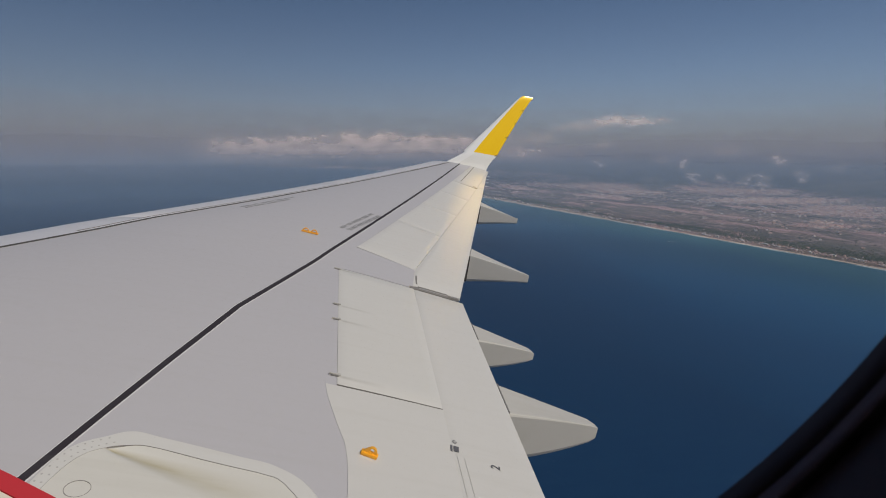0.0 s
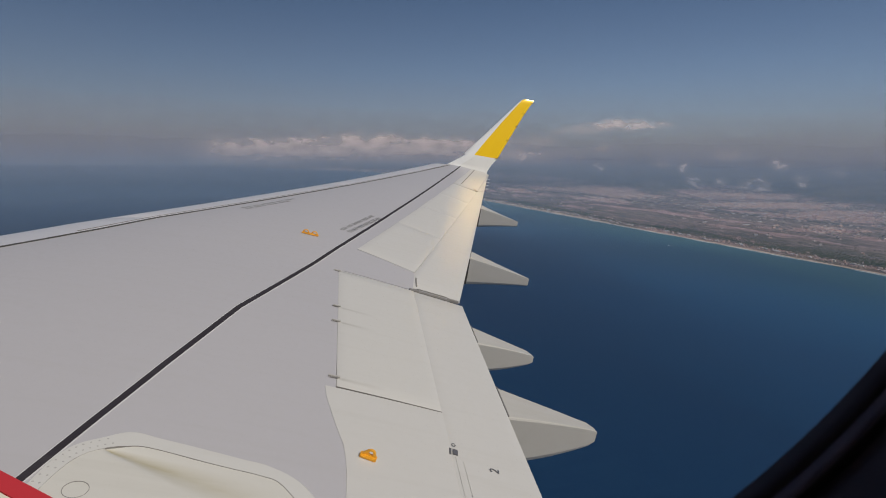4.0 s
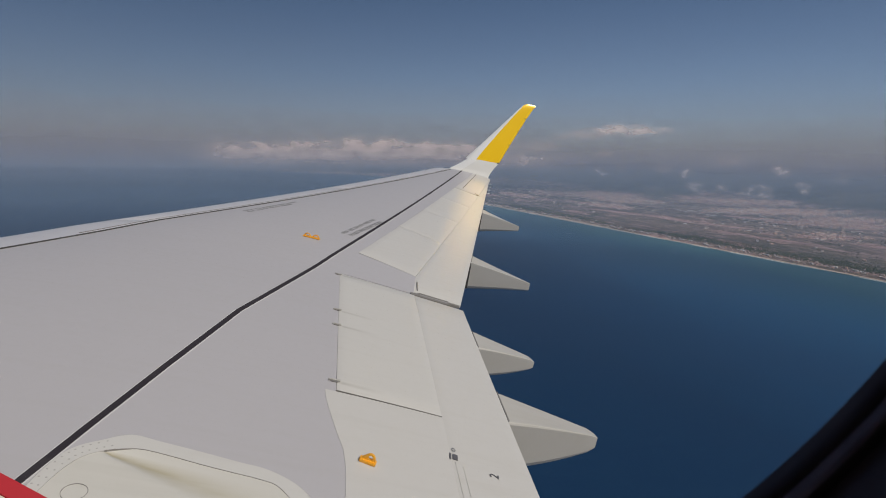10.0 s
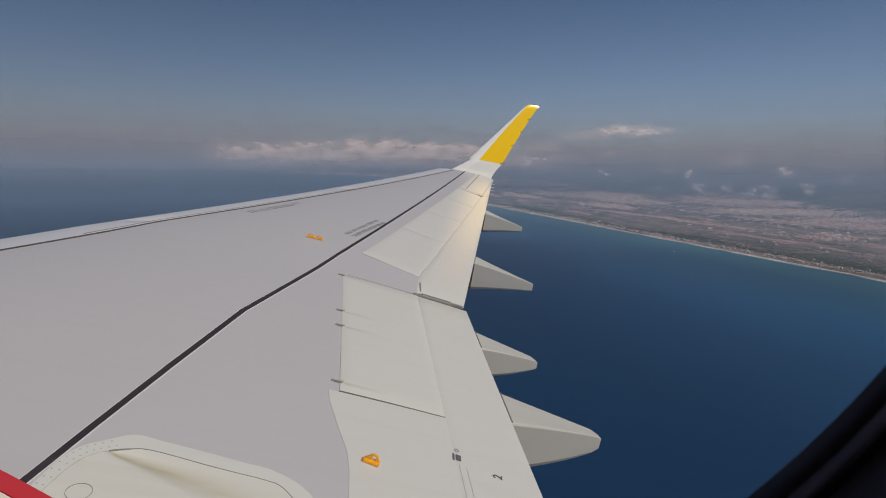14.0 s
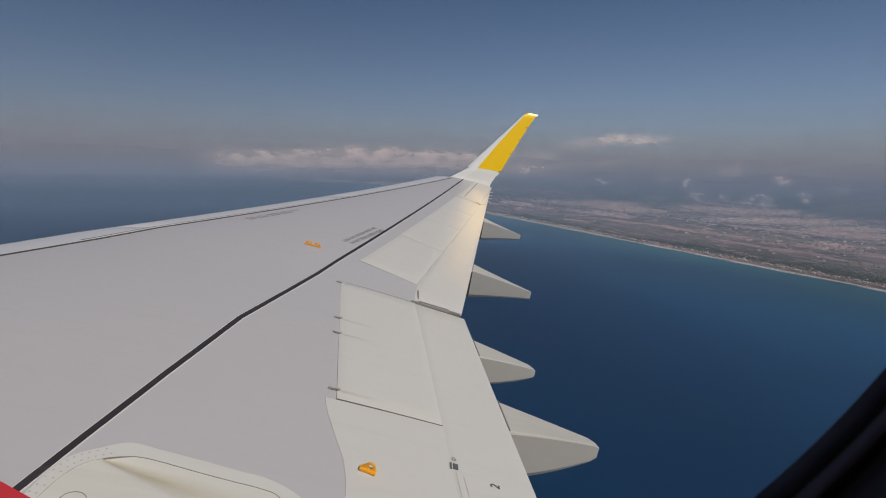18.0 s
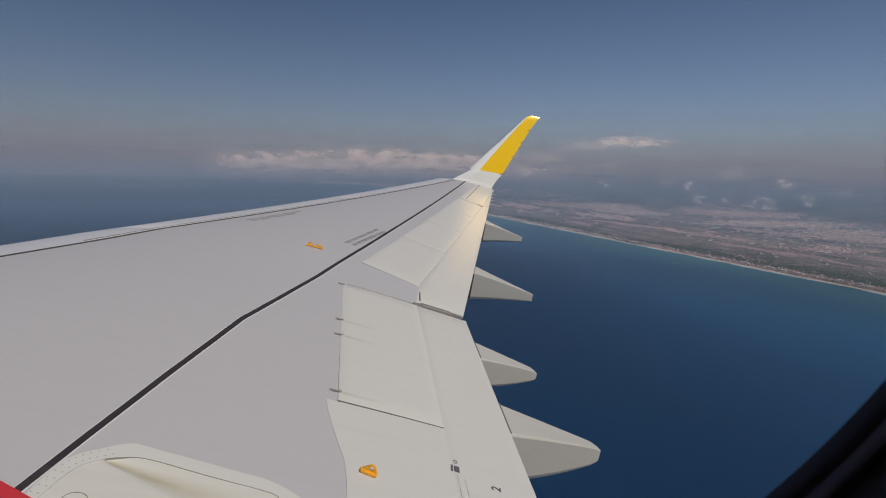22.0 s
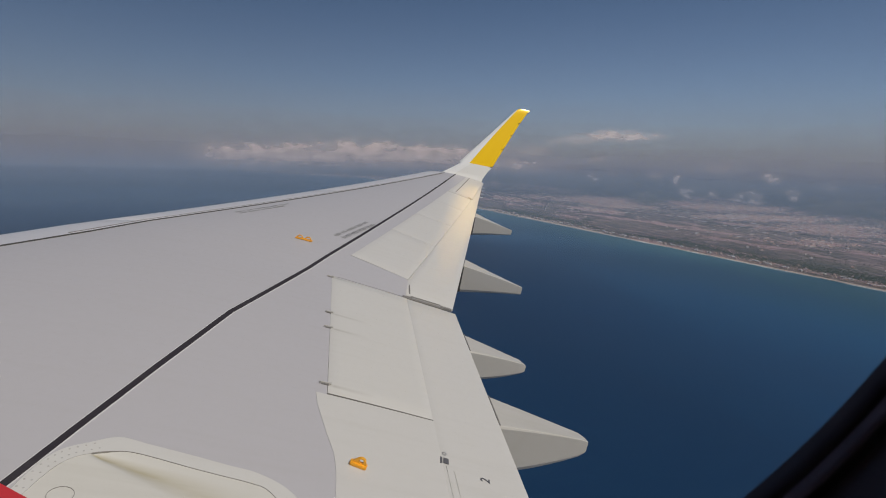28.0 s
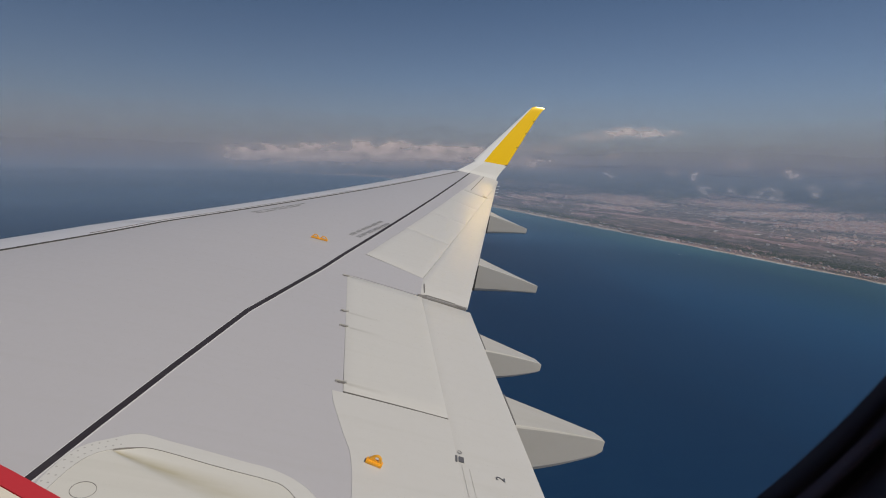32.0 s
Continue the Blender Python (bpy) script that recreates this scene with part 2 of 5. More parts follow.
vor = k.node("ShaderNodeTexVoronoi", Scale=0.050)
k.link(bend.outputs[0], vor.inputs["Vector"])
sepc = k.node("ShaderNodeSeparateColor")
k.link(vor.outputs["Color"], sepc.inputs[0])
c = k.ramp(sepc.outputs[0], (0.0, (0.100, 0.092, 0.058)), (0.20, (0.165, 0.130, 0.095)), (0.45, (0.180, 0.146, 0.122)), (0.7, (0.26, 0.20, 0.18)), (0.85, (0.22, 0.165, 0.147)), (1.0, (0.135, 0.115, 0.09)))
strips = k.node("ShaderNodeTexVoronoi", Scale=0.17)
k.link(bend.outputs[0], strips.inputs["Vector"])
sep2 = k.node("ShaderNodeSeparateColor")
k.link(strips.outputs["Color"], sep2.inputs[0])
c = k.mix(0.32, c, k.ramp(sep2.outputs[1], (0.0, (0.085, 0.082, 0.055)), (0.5, (0.18, 0.148, 0.122)), (1.0, (0.36, 0.29, 0.25))))
wood = k.ramp(shore_noise(0.014, 5), (0.53, (0, 0, 0)), (0.60, (1, 1, 1)))
c = k.mix(k.math("MULTIPLY", wood, 0.55), c, (0.048, 0.058, 0.036))
hedge = k.ramp(shore_noise(0.15, 4), (0.55, (0, 0, 0)), (0.66, (1, 1, 1)))
c = k.mix(k.math("MULTIPLY", hedge, 0.6), c, (0.050, 0.060, 0.036))
bush = k.ramp(k.noise(0.20, 4, (1, 0.24, 1)), (0.53, (0, 0, 0)), (0.60, (1, 1, 1)))
c = k.mix(k.math("MULTIPLY", bush, 0.65), c, (0.060, 0.066, 0.042))
yard = k.ramp(k.noise(0.28, 3, (1, 0.24, 1)), (0.62, (0, 0, 0)), (0.69, (1, 1, 1)))
c = k.mix(k.math("MULTIPLY", yard, 0.55), c, (0.60, 0.50, 0.44))
track = k.ramp(shore_noise(0.10, 4), (0.61, (0, 0, 0)), (0.70, (1, 1, 1)))
c = k.mix(k.math("MULTIPLY", track, 0.25), c, (0.48, 0.40, 0.35))
# built-up quarters round the towns
tc, sep3 = k.node("ShaderNodeTexCoord"), k.node("ShaderNodeSeparateXYZ")
k.link(tc.outputs["Object"], sep3.inputs[0])
near = 0.0
for n, cx, cy, sx, sy in TOWNS:
    qx = k.math("DIVIDE", k.math("SUBTRACT", sep3.outputs["X"], cx), 1.9 * sx)
    qy = k.math("DIVIDE", k.math("SUBTRACT", sep3.outputs["Y"], cy), 1.9 * sy)
    q = k.math("SUBTRACT", 1.0, k.math("ADD", k.math("MULTIPLY", qx, qx), k.math("MULTIPLY", qy, qy)))
    near = k.math("MAXIMUM", near, q)
rag = k.math("MULTIPLY", k.math("SUBTRACT", shore_noise(0.020, 5), 0.5), 3.6)
urban = k.math("MULTIPLY", k.math("ADD", k.math("SUBTRACT", near, 0.12), rag), 2.2, clamp=True)
c = k.mix(k.math("MULTIPLY", urban, 0.8), c, k.ramp(shore_noise(0.17, 4), (0.32, (0.26, 0.165, 0.145)), (0.5, (0.50, 0.325, 0.285)), (0.72, (0.62, 0.50, 0.46))))
# scrub and pine woods on the hills
tz = k.node("ShaderNodeSeparateXYZ")
k.link(tc.outputs["Object"], tz.inputs[0])
hill = k.math("DIVIDE", k.math("SUBTRACT", tz.outputs["Z"], 6.0), 10.0, clamp=True)
c = k.mix(k.math("MULTIPLY", hill, 0.92), c, k.ramp(k.noise(0.012, 5), (0.35, (0.034, 0.042, 0.028)), (0.7, (0.105, 0.092, 0.068))))
# tint the whole land slightly redder and less green
c = k.mix(1.0, c, (1.05, 0.92, 0.98), "MULTIPLY")
k.color(c)
land_mat = k.m

k = Mat("beach_sand", (0.50, 0.38, 0.25), 0.95)
k.color(k.ramp(k.noise(0.12, 4), (0.3, (0.52, 0.40, 0.32)), (0.7, (0.68, 0.55, 0.46))))
sand_mat = k.m
k = Mat("sea_foam", (0.75, 0.78, 0.78), 0.8)
foam_mat = k.m


def island(name, stops, rough=0.9):
    """A material whose colour varies from piece to piece of one mesh."""
    k = Mat(name, stops[0][1], rough)
    g = k.node("ShaderNodeNewGeometry")
    k.color(k.ramp(g.outputs["Random Per Island"], *stops))
    return k.m


house_wall = island("house_walls", ((0.0, (0.60, 0.50, 0.43)), (0.4, (0.56, 0.40, 0.32)), (0.7, (0.72, 0.67, 0.62)), (1.0, (0.46, 0.35, 0.29))))
house_roof = island("house_roofs", ((0.0, (0.50, 0.27, 0.21)), (0.45, (0.58, 0.37, 0.30)), (0.7, (0.44, 0.31, 0.26)), (1.0, (0.74, 0.64, 0.59))))
shed_roof = island("shed_roofs", ((0.0, (0.74, 0.70, 0.67)), (0.5, (0.58, 0.54, 0.51)), (1.0, (0.82, 0.79, 0.76))))
tree_mat = island("pine_leaves", ((0.0, (0.045, 0.062, 0.030)), (0.5, (0.060, 0.080, 0.040)), (1.0, (0.085, 0.095, 0.050))))
road_mat = Mat("road_asphalt", (0.10, 0.10, 0.10), 0.9).m
block_wall = Mat("apartment_render", (0.70, 0.66, 0.60), 0.85)
block_wall.color(block_wall.ramp(block_wall.noise(0.4, 3), (0.3, (0.60, 0.55, 0.48)), (0.7, (0.76, 0.73, 0.68))))
block_wall = block_wall.m
glass_dark = Mat("window_glass_dark", (0.04, 0.05, 0.06), 0.15).m
boat_white = Mat("boat_gelcoat", (0.8, 0.8, 0.8), 0.3).m


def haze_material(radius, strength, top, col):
    """Tinted see-through sheet standing in for haze: lets most light by, scatters the rest."""
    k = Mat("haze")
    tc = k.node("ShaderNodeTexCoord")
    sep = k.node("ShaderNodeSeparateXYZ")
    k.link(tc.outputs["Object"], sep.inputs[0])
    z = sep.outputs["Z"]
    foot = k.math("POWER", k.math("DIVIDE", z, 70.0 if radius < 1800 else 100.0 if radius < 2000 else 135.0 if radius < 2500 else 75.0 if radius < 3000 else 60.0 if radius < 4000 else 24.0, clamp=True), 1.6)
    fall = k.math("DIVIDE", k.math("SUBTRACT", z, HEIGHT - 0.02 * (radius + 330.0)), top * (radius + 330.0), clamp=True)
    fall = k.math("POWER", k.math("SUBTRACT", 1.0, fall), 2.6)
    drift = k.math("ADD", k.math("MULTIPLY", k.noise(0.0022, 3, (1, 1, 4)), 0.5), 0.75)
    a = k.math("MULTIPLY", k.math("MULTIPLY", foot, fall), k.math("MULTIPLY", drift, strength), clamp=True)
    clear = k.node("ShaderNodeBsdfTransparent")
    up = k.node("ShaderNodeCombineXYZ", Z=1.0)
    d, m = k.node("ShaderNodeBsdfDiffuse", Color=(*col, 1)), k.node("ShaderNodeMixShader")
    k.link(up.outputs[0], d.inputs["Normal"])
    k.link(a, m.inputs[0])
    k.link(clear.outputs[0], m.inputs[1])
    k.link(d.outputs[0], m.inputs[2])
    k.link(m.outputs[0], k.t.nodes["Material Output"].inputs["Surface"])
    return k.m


def vapour(k, alpha, lumps, tint):
    """Mix a cloud's vapour with clear air by alpha; lumps are its billows."""
    clear = k.node("ShaderNodeBsdfTransparent")
    d, m = k.node("ShaderNodeBsdfDiffuse", Color=(*tint, 1)), k.node("ShaderNodeMixShader")
    up = k.node("ShaderNodeCombineXYZ", Z=1.0)
    bp = k.node("ShaderNodeBump", Strength=0.09, Distance=30.0)
    k.link(up.outputs[0], bp.inputs["Normal"])
    k.link(lumps, bp.inputs["Height"])
    k.link(bp.outputs["Normal"], d.inputs["Normal"])
    k.link(alpha, m.inputs[0])
    k.link(clear.outputs[0], m.inputs[1])
    k.link(d.outputs[0], m.inputs[2])
    k.link(m.outputs[0], k.t.nodes["Material Output"].inputs["Surface"])
    return k.m


def sheet(k):
    """Coordinates 0 to 1 along and up a cloud's sheet."""
    tc, sep = k.node("ShaderNodeTexCoord"), k.node("ShaderNodeSeparateXYZ")
    k.link(tc.outputs["UV"], sep.inputs[0])
    return sep.outputs["X"], sep.outputs["Y"]


def bank_material(scale, strength, tint=(0.80, 0.665, 0.645)):
    """A long bank: billowed top edge, brighter lumps above, fading into haze below and at its ends."""
    k = Mat("cloud_bank")
    u, v = sheet(k)
    n, big = k.noise(scale, 2.5, (1, 1, 1.6), 0.45), k.noise(scale * 0.30, 3, (1, 1, 0.3))
    crest = k.math("ADD", 0.80, k.math("MULTIPLY", k.math("SUBTRACT", k.math("ADD", n, big), 1.0), 0.55))
    top = k.math("MULTIPLY", k.math("SUBTRACT", crest, v), 5.0, clamp=True)
    foot = k.math("POWER", k.math("MULTIPLY", v, 2.6, clamp=True), 1.3)
    ends = k.math("POWER", k.math("MULTIPLY", k.math("MULTIPLY", u, k.math("SUBTRACT", 1.0, u)), 9.0, clamp=True), 1.3)
    body = k.math("ADD", 0.72, k.math("MULTIPLY", k.math("SUBTRACT", n, 0.45), 1.3), clamp=True)
    a = k.math("MULTIPLY", k.math("MULTIPLY", top, foot), k.math("MULTIPLY", k.math("MULTIPLY", ends, body), strength))
    return vapour(k, a, k.noise(scale * 0.7, 1, (1, 1, 1.6)), tint)


def puff_material(scale, strength, ragged=2.4, flat=1.2, tint=(0.80, 0.68, 0.665)):
    """A small ragged puff that thins out all round."""
    k = Mat("cloud_puff")
    u, v = sheet(k)
    x, y = k.math("SUBTRACT", k.math("MULTIPLY", u, 2.0), 1.0), k.math("SUBTRACT", k.math("MULTIPLY", v, 2.0), 1.0)
    core = k.math("SUBTRACT", 1.0, k.math("ADD", k.math("MULTIPLY", x, x), k.math("MULTIPLY", y, y)), clamp=True)
    n = k.noise(scale, 3, (1, 1, flat), 0.5)
    a = k.math("ADD", k.math("MULTIPLY", core, 0.85), k.math("MULTIPLY", k.math("SUBTRACT", n, 0.5), ragged))
    a = k.math("MULTIPLY", k.math("SUBTRACT", a, 0.30), 1.3, clamp=True)
    a = k.math("MULTIPLY", k.math("MULTIPLY", a, k.math("MULTIPLY", core, 3.0, clamp=True)), strength)
    return vapour(k, a, k.noise(scale * 0.7, 1), tint)


# ---- building helpers ----
def mesh_from(name, verts, faces, material, smooth=False, slots=None):
    me = bpy.data.meshes.new(name)
    me.from_pydata([tuple(v) for v in verts], [], faces)
    for m in (material if isinstance(material, (list, tuple)) else [material]):
        me.materials.append(m)
    if slots is not None:
        me.polygons.foreach_set("material_index", slots)
    if smooth:
        me.polygons.foreach_set("use_smooth", [True] * len(me.polygons))
    me.update()
    return me


def part(name, data, material, parent, label=""):
    """Link a bmesh or mesh as one mesh object under a thing or a part."""
    if isinstance(data, bmesh.types.BMesh):
        me = bpy.data.meshes.new(name)
        bmesh.ops.recalc_face_normals(data, faces=data.faces)
        data.to_mesh(me)
        data.free()
        me.materials.append(material)
    else:
        me = data
    ob = new(name, me)
    ob.parent = parent
    return tagged(ob, label)


def fix_normals(me):
    bm = bmesh.new()
    bm.from_mesh(me)
    bmesh.ops.recalc_face_normals(bm, faces=bm.faces)
    bm.to_mesh(me)
    bm.free()
    return me


def prism(bm, outline, z0, z1, m=Matrix()):
    """A straight prism over an outline in the xy plane."""
    lo = [bm.verts.new(m @ Vector((x, y, z0))) for x, y in outline]
    hi = [bm.verts.new(m @ Vector((x, y, z1))) for x, y in outline]
    bm.faces.new(lo[::-1])
    bm.faces.new(hi)
    n = len(lo)
    for i in range(n):
        bm.faces.new((lo[i], lo[(i + 1) % n], hi[(i + 1) % n], hi[i]))


def box(bm, size, m=Matrix(), bevel=0.0):
    made = bmesh.ops.create_cube(bm, size=1.0, matrix=m @ Matrix.Diagonal((*size, 1)))
    if bevel:
        edges = list({e for v in made["verts"] for e in v.link_edges})
        bmesh.ops.bevel(bm, geom=edges, offset=bevel, segments=2, affect="EDGES")


# ---- sea, land and air ----
def disc(name, radius, z, material, n=128):
    verts = [(radius * math.cos(2 * math.pi * i / n), radius * math.sin(2 * math.pi * i / n), z) for i in range(n)]
    return new(name, mesh_from(name, verts, [tuple(range(n))], material))


tagged(disc("water", 4950, 0.0, sea_mat), "deep blue sea turning green over the shallows", "sea", kind="structure")


# where the hills begin: bearing in degrees from y towards x, and metres
FOOT = ((-6, 4100), (3, 3750), (9, 3250), (14, 2900), (19.2, 2640), (25.5, 2160), (30.3, 1750), (33.1, 1823), (35.2, 2280), (39.8, 2083), (43.8, 1772), (48.1, 1521), (60, 1250), (90, 1150))


def ground_height(x, y):
    """Flat coastal plain of uneven depth, rising inland to wooded hills."""
    d = x - coast(y)
    base = 0.5 + min(max(d, 0) / 400.0, 1.0) * 2.0
    bearing, foot = math.degrees(math.atan2(x, y)), FOOT[-1][1]
    for (b0, r0), (b1, r1) in zip(FOOT, FOOT[1:]):
        if bearing < b1:
            foot = r0 + (r1 - r0) * max(bearing - b0, 0.0) / (b1 - b0)
            break
    far = min(max((math.hypot(x, y) - foot - 110.0 * noise.noise(Vector((x * 0.004, y * 0.004, 1.7)))) / 1700.0, 0.0), 1.0)
    ridge = noise.fractal(Vector((x * 0.0018, y * 0.0018, 3.1)), 1.0, 2.1, 6)
    cape = min(max((y - 3500.0) / 500.0, 0.0), 1.0) * min(max((d - 260.0) / 260.0, 0.0), 1.0)
    up = far * (2 - far)
    return base + up * max(8.0, 84.0 + 42.0 * ridge) + cape * max(0.0, 78.0 + 50.0 * ridge) * (1 - up)


def shore_strip(name, d0, d1, z, material, ragged=0.0, step=14.0, seed=0.0):
    """A strip along the shore between two distances inland."""
    verts, faces = [], []
    y, i = -900.0, 0
    while y < 4700.0:
        w = ragged * noise.noise(Vector((y * 0.02, seed, 0)))
        w2 = ragged * noise.noise(Vector((y * 0.031, seed + 5.0, 0)))
        b = d1 * (1 + max(y - 900.0, 0.0) / 700.0) if d1 < 9 else d1
        verts += [(coast(y) + d0 + w, y, z), (coast(y) + (d0 + b) / 2 + w2, y, z + 0.25), (coast(y) + b + w2, y, z + 0.1 + (0.6 if b > d1 else 0.0))]
        if i:
            a = 3 * (i - 1)
            faces += [(a, a + 1, a + 4, a + 3), (a + 1, a + 2, a + 5, a + 4)]
        i += 1
        y += step * (1 + max(y, 0) / 1500.0)
    return new(name, mesh_from(name, verts, faces, material, True))


def land():
    offs = [2.0 * k for k in range(10)] + [20 + 12.0 * k for k in range(40)] + [500 + 20.0 * k for k in range(75)] + [2000 + 50.0 * k for k in range(70)]
    ys, y = [], -1000.0
    while y < 4700:
        ys.append(y)
        y += 22.0 * (1 + max(y, 0) / 1200.0)
    verts, faces, n = [], [], len(offs)
    for y in ys:
        edge = coast(y)
        reach = max(math.sqrt(max(4900.0 ** 2 - y * y, 0.0)) - edge, 40.0)
        for o in offs:
            x = edge + 3.5 + o * min(1.0, reach / offs[-1] if o > 2000 or reach < 2000 else 1.0)
            verts.append((x, y, ground_height(x, y)))
    for j in range(len(ys) - 1):
        for i in range(n - 1):
            a = j * n + i
            faces.append((a, a + 1, a + n + 1, a + n))
    return new("ground", mesh_from("ground", verts, faces, land_mat, True))


tagged(land(), "coastal plain of brown fields rising to wooded hills", "land", kind="structure")
tagged(shore_strip("beach", -1.5, 7.5, 0.25, sand_mat, 1.2), "long pale sandy beach along the sea", "beach", kind="structure")
tagged(shore_strip("surf_line", -4.2, -2.4, 0.06, foam_mat, 2.0, 9.0, 9.0), "thin white line of surf along the beach", "surf", kind="structure")
tagged(shore_strip("road", 96.0, 99.5, 1.35, road_mat, 4.0, 20.0, 3.0), "coast road running behind the beach houses", "road", kind="structure")
tagged(shore_strip("road", 402.0, 408.0, 2.8, road_mat, 24.0, 30.0, 6.0), "motorway crossing the coastal plain", "road", kind="structure")

# haze put in as thin tinted sloping sheets, denser far away: radius, strength, reach upwards, slope, colour
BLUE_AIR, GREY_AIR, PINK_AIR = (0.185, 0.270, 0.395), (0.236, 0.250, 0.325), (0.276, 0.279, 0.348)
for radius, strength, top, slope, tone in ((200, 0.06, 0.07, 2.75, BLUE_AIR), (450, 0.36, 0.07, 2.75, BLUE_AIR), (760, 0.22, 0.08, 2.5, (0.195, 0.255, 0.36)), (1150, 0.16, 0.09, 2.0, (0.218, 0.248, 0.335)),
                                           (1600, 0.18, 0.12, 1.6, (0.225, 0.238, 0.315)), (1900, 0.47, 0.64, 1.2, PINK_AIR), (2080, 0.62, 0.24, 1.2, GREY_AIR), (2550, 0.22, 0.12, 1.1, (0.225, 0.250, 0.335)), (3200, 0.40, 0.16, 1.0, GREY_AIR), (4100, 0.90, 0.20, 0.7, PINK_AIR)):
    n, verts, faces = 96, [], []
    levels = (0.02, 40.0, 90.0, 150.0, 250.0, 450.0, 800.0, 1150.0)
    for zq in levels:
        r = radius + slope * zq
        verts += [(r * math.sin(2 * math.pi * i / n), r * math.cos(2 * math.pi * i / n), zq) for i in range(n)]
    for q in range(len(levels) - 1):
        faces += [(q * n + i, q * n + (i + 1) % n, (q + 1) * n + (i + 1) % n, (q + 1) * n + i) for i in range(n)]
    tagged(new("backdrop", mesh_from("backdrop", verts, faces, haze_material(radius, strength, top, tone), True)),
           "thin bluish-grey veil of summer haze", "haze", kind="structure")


def cloud(az0, az1, el0, el1, dist, material, label, tilt=0.0, bow=60.0):
    """One cloud as a billowed sheet of vapour, far off; azimuths from y towards x."""
    nu, nv, verts, faces, uvs = 40, 10, [], [], []
    for j in range(nv + 1):
        for i in range(nu + 1):
            u, v = i / nu, j / nv
            a, e = radians(az0 + (az1 - az0) * u), radians(el0 + (el1 - el0) * v + tilt * (u - 0.5))
            r = dist * (1.0 + 1.7 * radians(el1 - el0) * v) + 0.3 * bow * noise.noise(Vector((u * 9, v * 4, az0)))
            verts.append((r * math.sin(a), r * math.cos(a), HEIGHT + r * math.tan(e)))
            uvs.append((u, v))
    for j in range(nv):
        for i in range(nu):
            a = j * (nu + 1) + i
            faces.append((a, a + 1, a + nu + 2, a + nu + 1))
    me = mesh_from("cloud", verts, faces, material, True)
    layer = me.uv_layers.new(name="UVMap")
    for loop in me.loops:
        layer.data[loop.index].uv = uvs[loop.vertex_index]
    return tagged(new("cloud", me), label, "cloud", group="clouds over the hills")


cloud(-17.5, 17.0, -1.5, 2.5, 1780, bank_material(0.016, 0.62), "long bank of pinkish white cumulus over the far cape", 0.75)
cloud(-17.0, 24.0, -1.7, 0.7, 1810, bank_material(0.026, 0.34), "fainter cloud bank behind the far cape", 0.6)
cloud(19.2, 27.5, 1.9, 3.5, 1800, puff_material(0.024, 0.36, 1.5, 2.6), "thin flat white cloud above the haze", 0.9)
cloud(22.2, 32.6, 2.3, 3.9, 1790, puff_material(0.024, 0.54, 1.5, 2.6), "small flat white cloud above the haze", -0.3)
wisp = puff_material(0.042, 0.42)
thin_wisp = puff_material(0.042, 0.26)
for az, el, w, h, tilt, faint in ((16.8, -0.33, 1.9, 1.4, -0.3, 0), (24.7, -1.19, 1.7, 0.9, -0.5, 0), (26.7, -0.66, 1.3, 1.1, -0.3, 1), (25.0, 0.67, 2.0, 1.1, 0.2, 1), (32.8, -1.15, 1.2, 1.2, 0.2, 0), (33.9, -2.32, 2.0, 1.6, -0.5, 0),
                                  (36.1, -2.43, 1.2, 1.1, 0.1, 0), (38.2, -2.65, 1.5, 1.4, 0.2, 0), (39.5, -2.55, 2.3, 1.6, -0.6, 0), (40.8, -0.58, 2.0, 1.5, -0.3, 0), (42.6, -2.04, 1.5, 1.2, -0.4, 0), (36.4, 0.16, 2.6, 1.2, 0.3, 1),
                                  (18.2, 1.16, 4.6, 1.6, 0.5, 1), (29.4, -2.85, 2.0, 0.8, 0.2, 1), (30.7, -0.76, 1.8, 1.0, 0.0, 1), (45.0, -1.2, 1.8, 1.2, 0.2, 1), (22.6, -0.4, 1.8, 1.0, 0.1, 1)):
    cloud(az - w * 0.6, az + w * 0.6, el - h * 0.6, el + h * 0.6, 1560 + 14 * (40 - az), thin_wisp if faint else wisp, "small puff of white cloud in front of the hills", tilt, 12.0)


# ---- towns and woods ----
def houses(name, spots, label, roof, flat=False):
    """Many small houses in one mesh; spots: x, y, width, depth, height, turn."""
    verts, faces, slots = [], [], []
    for x, y, w, d, h, turn in spots:
        z = ground_height(x, y) - 0.3
        ca, sa, b = math.cos(turn), math.sin(turn), len(verts)
        for px, py, pz in ((-w, -d, 0), (w, -d, 0), (w, d, 0), (-w, d, 0), (-w, -d, h), (w, -d, h), (w, d, h), (-w, d, h)):
            verts.append((x + (px * ca - py * sa) / 2, y + (px * sa + py * ca) / 2, z + pz))
        rise = h * (1.05 if flat else 1.4)
        for px in (-w * 0.94, w * 0.94):
            verts.append((x + px * ca / 2, y + px * sa / 2, z + rise))
        faces += [(b, b + 1, b + 5, b + 4), (b + 1, b + 2, b + 6, b + 5), (b + 2, b + 3, b + 7, b + 6), (b + 3, b, b + 4, b + 7),
                  (b + 4, b + 5, b + 9, b + 8), (b + 6, b + 7, b + 8, b + 9), (b + 5, b + 6, b + 9), (b + 7, b + 4, b + 8)]
        slots += [0, 0, 0, 0, 1, 1, 1, 1]
    return tagged(new(name, mesh_from(name, verts, faces, [house_wall, roof], slots=slots)), label, "town", kind="stuff")


rnd = random.Random(7)


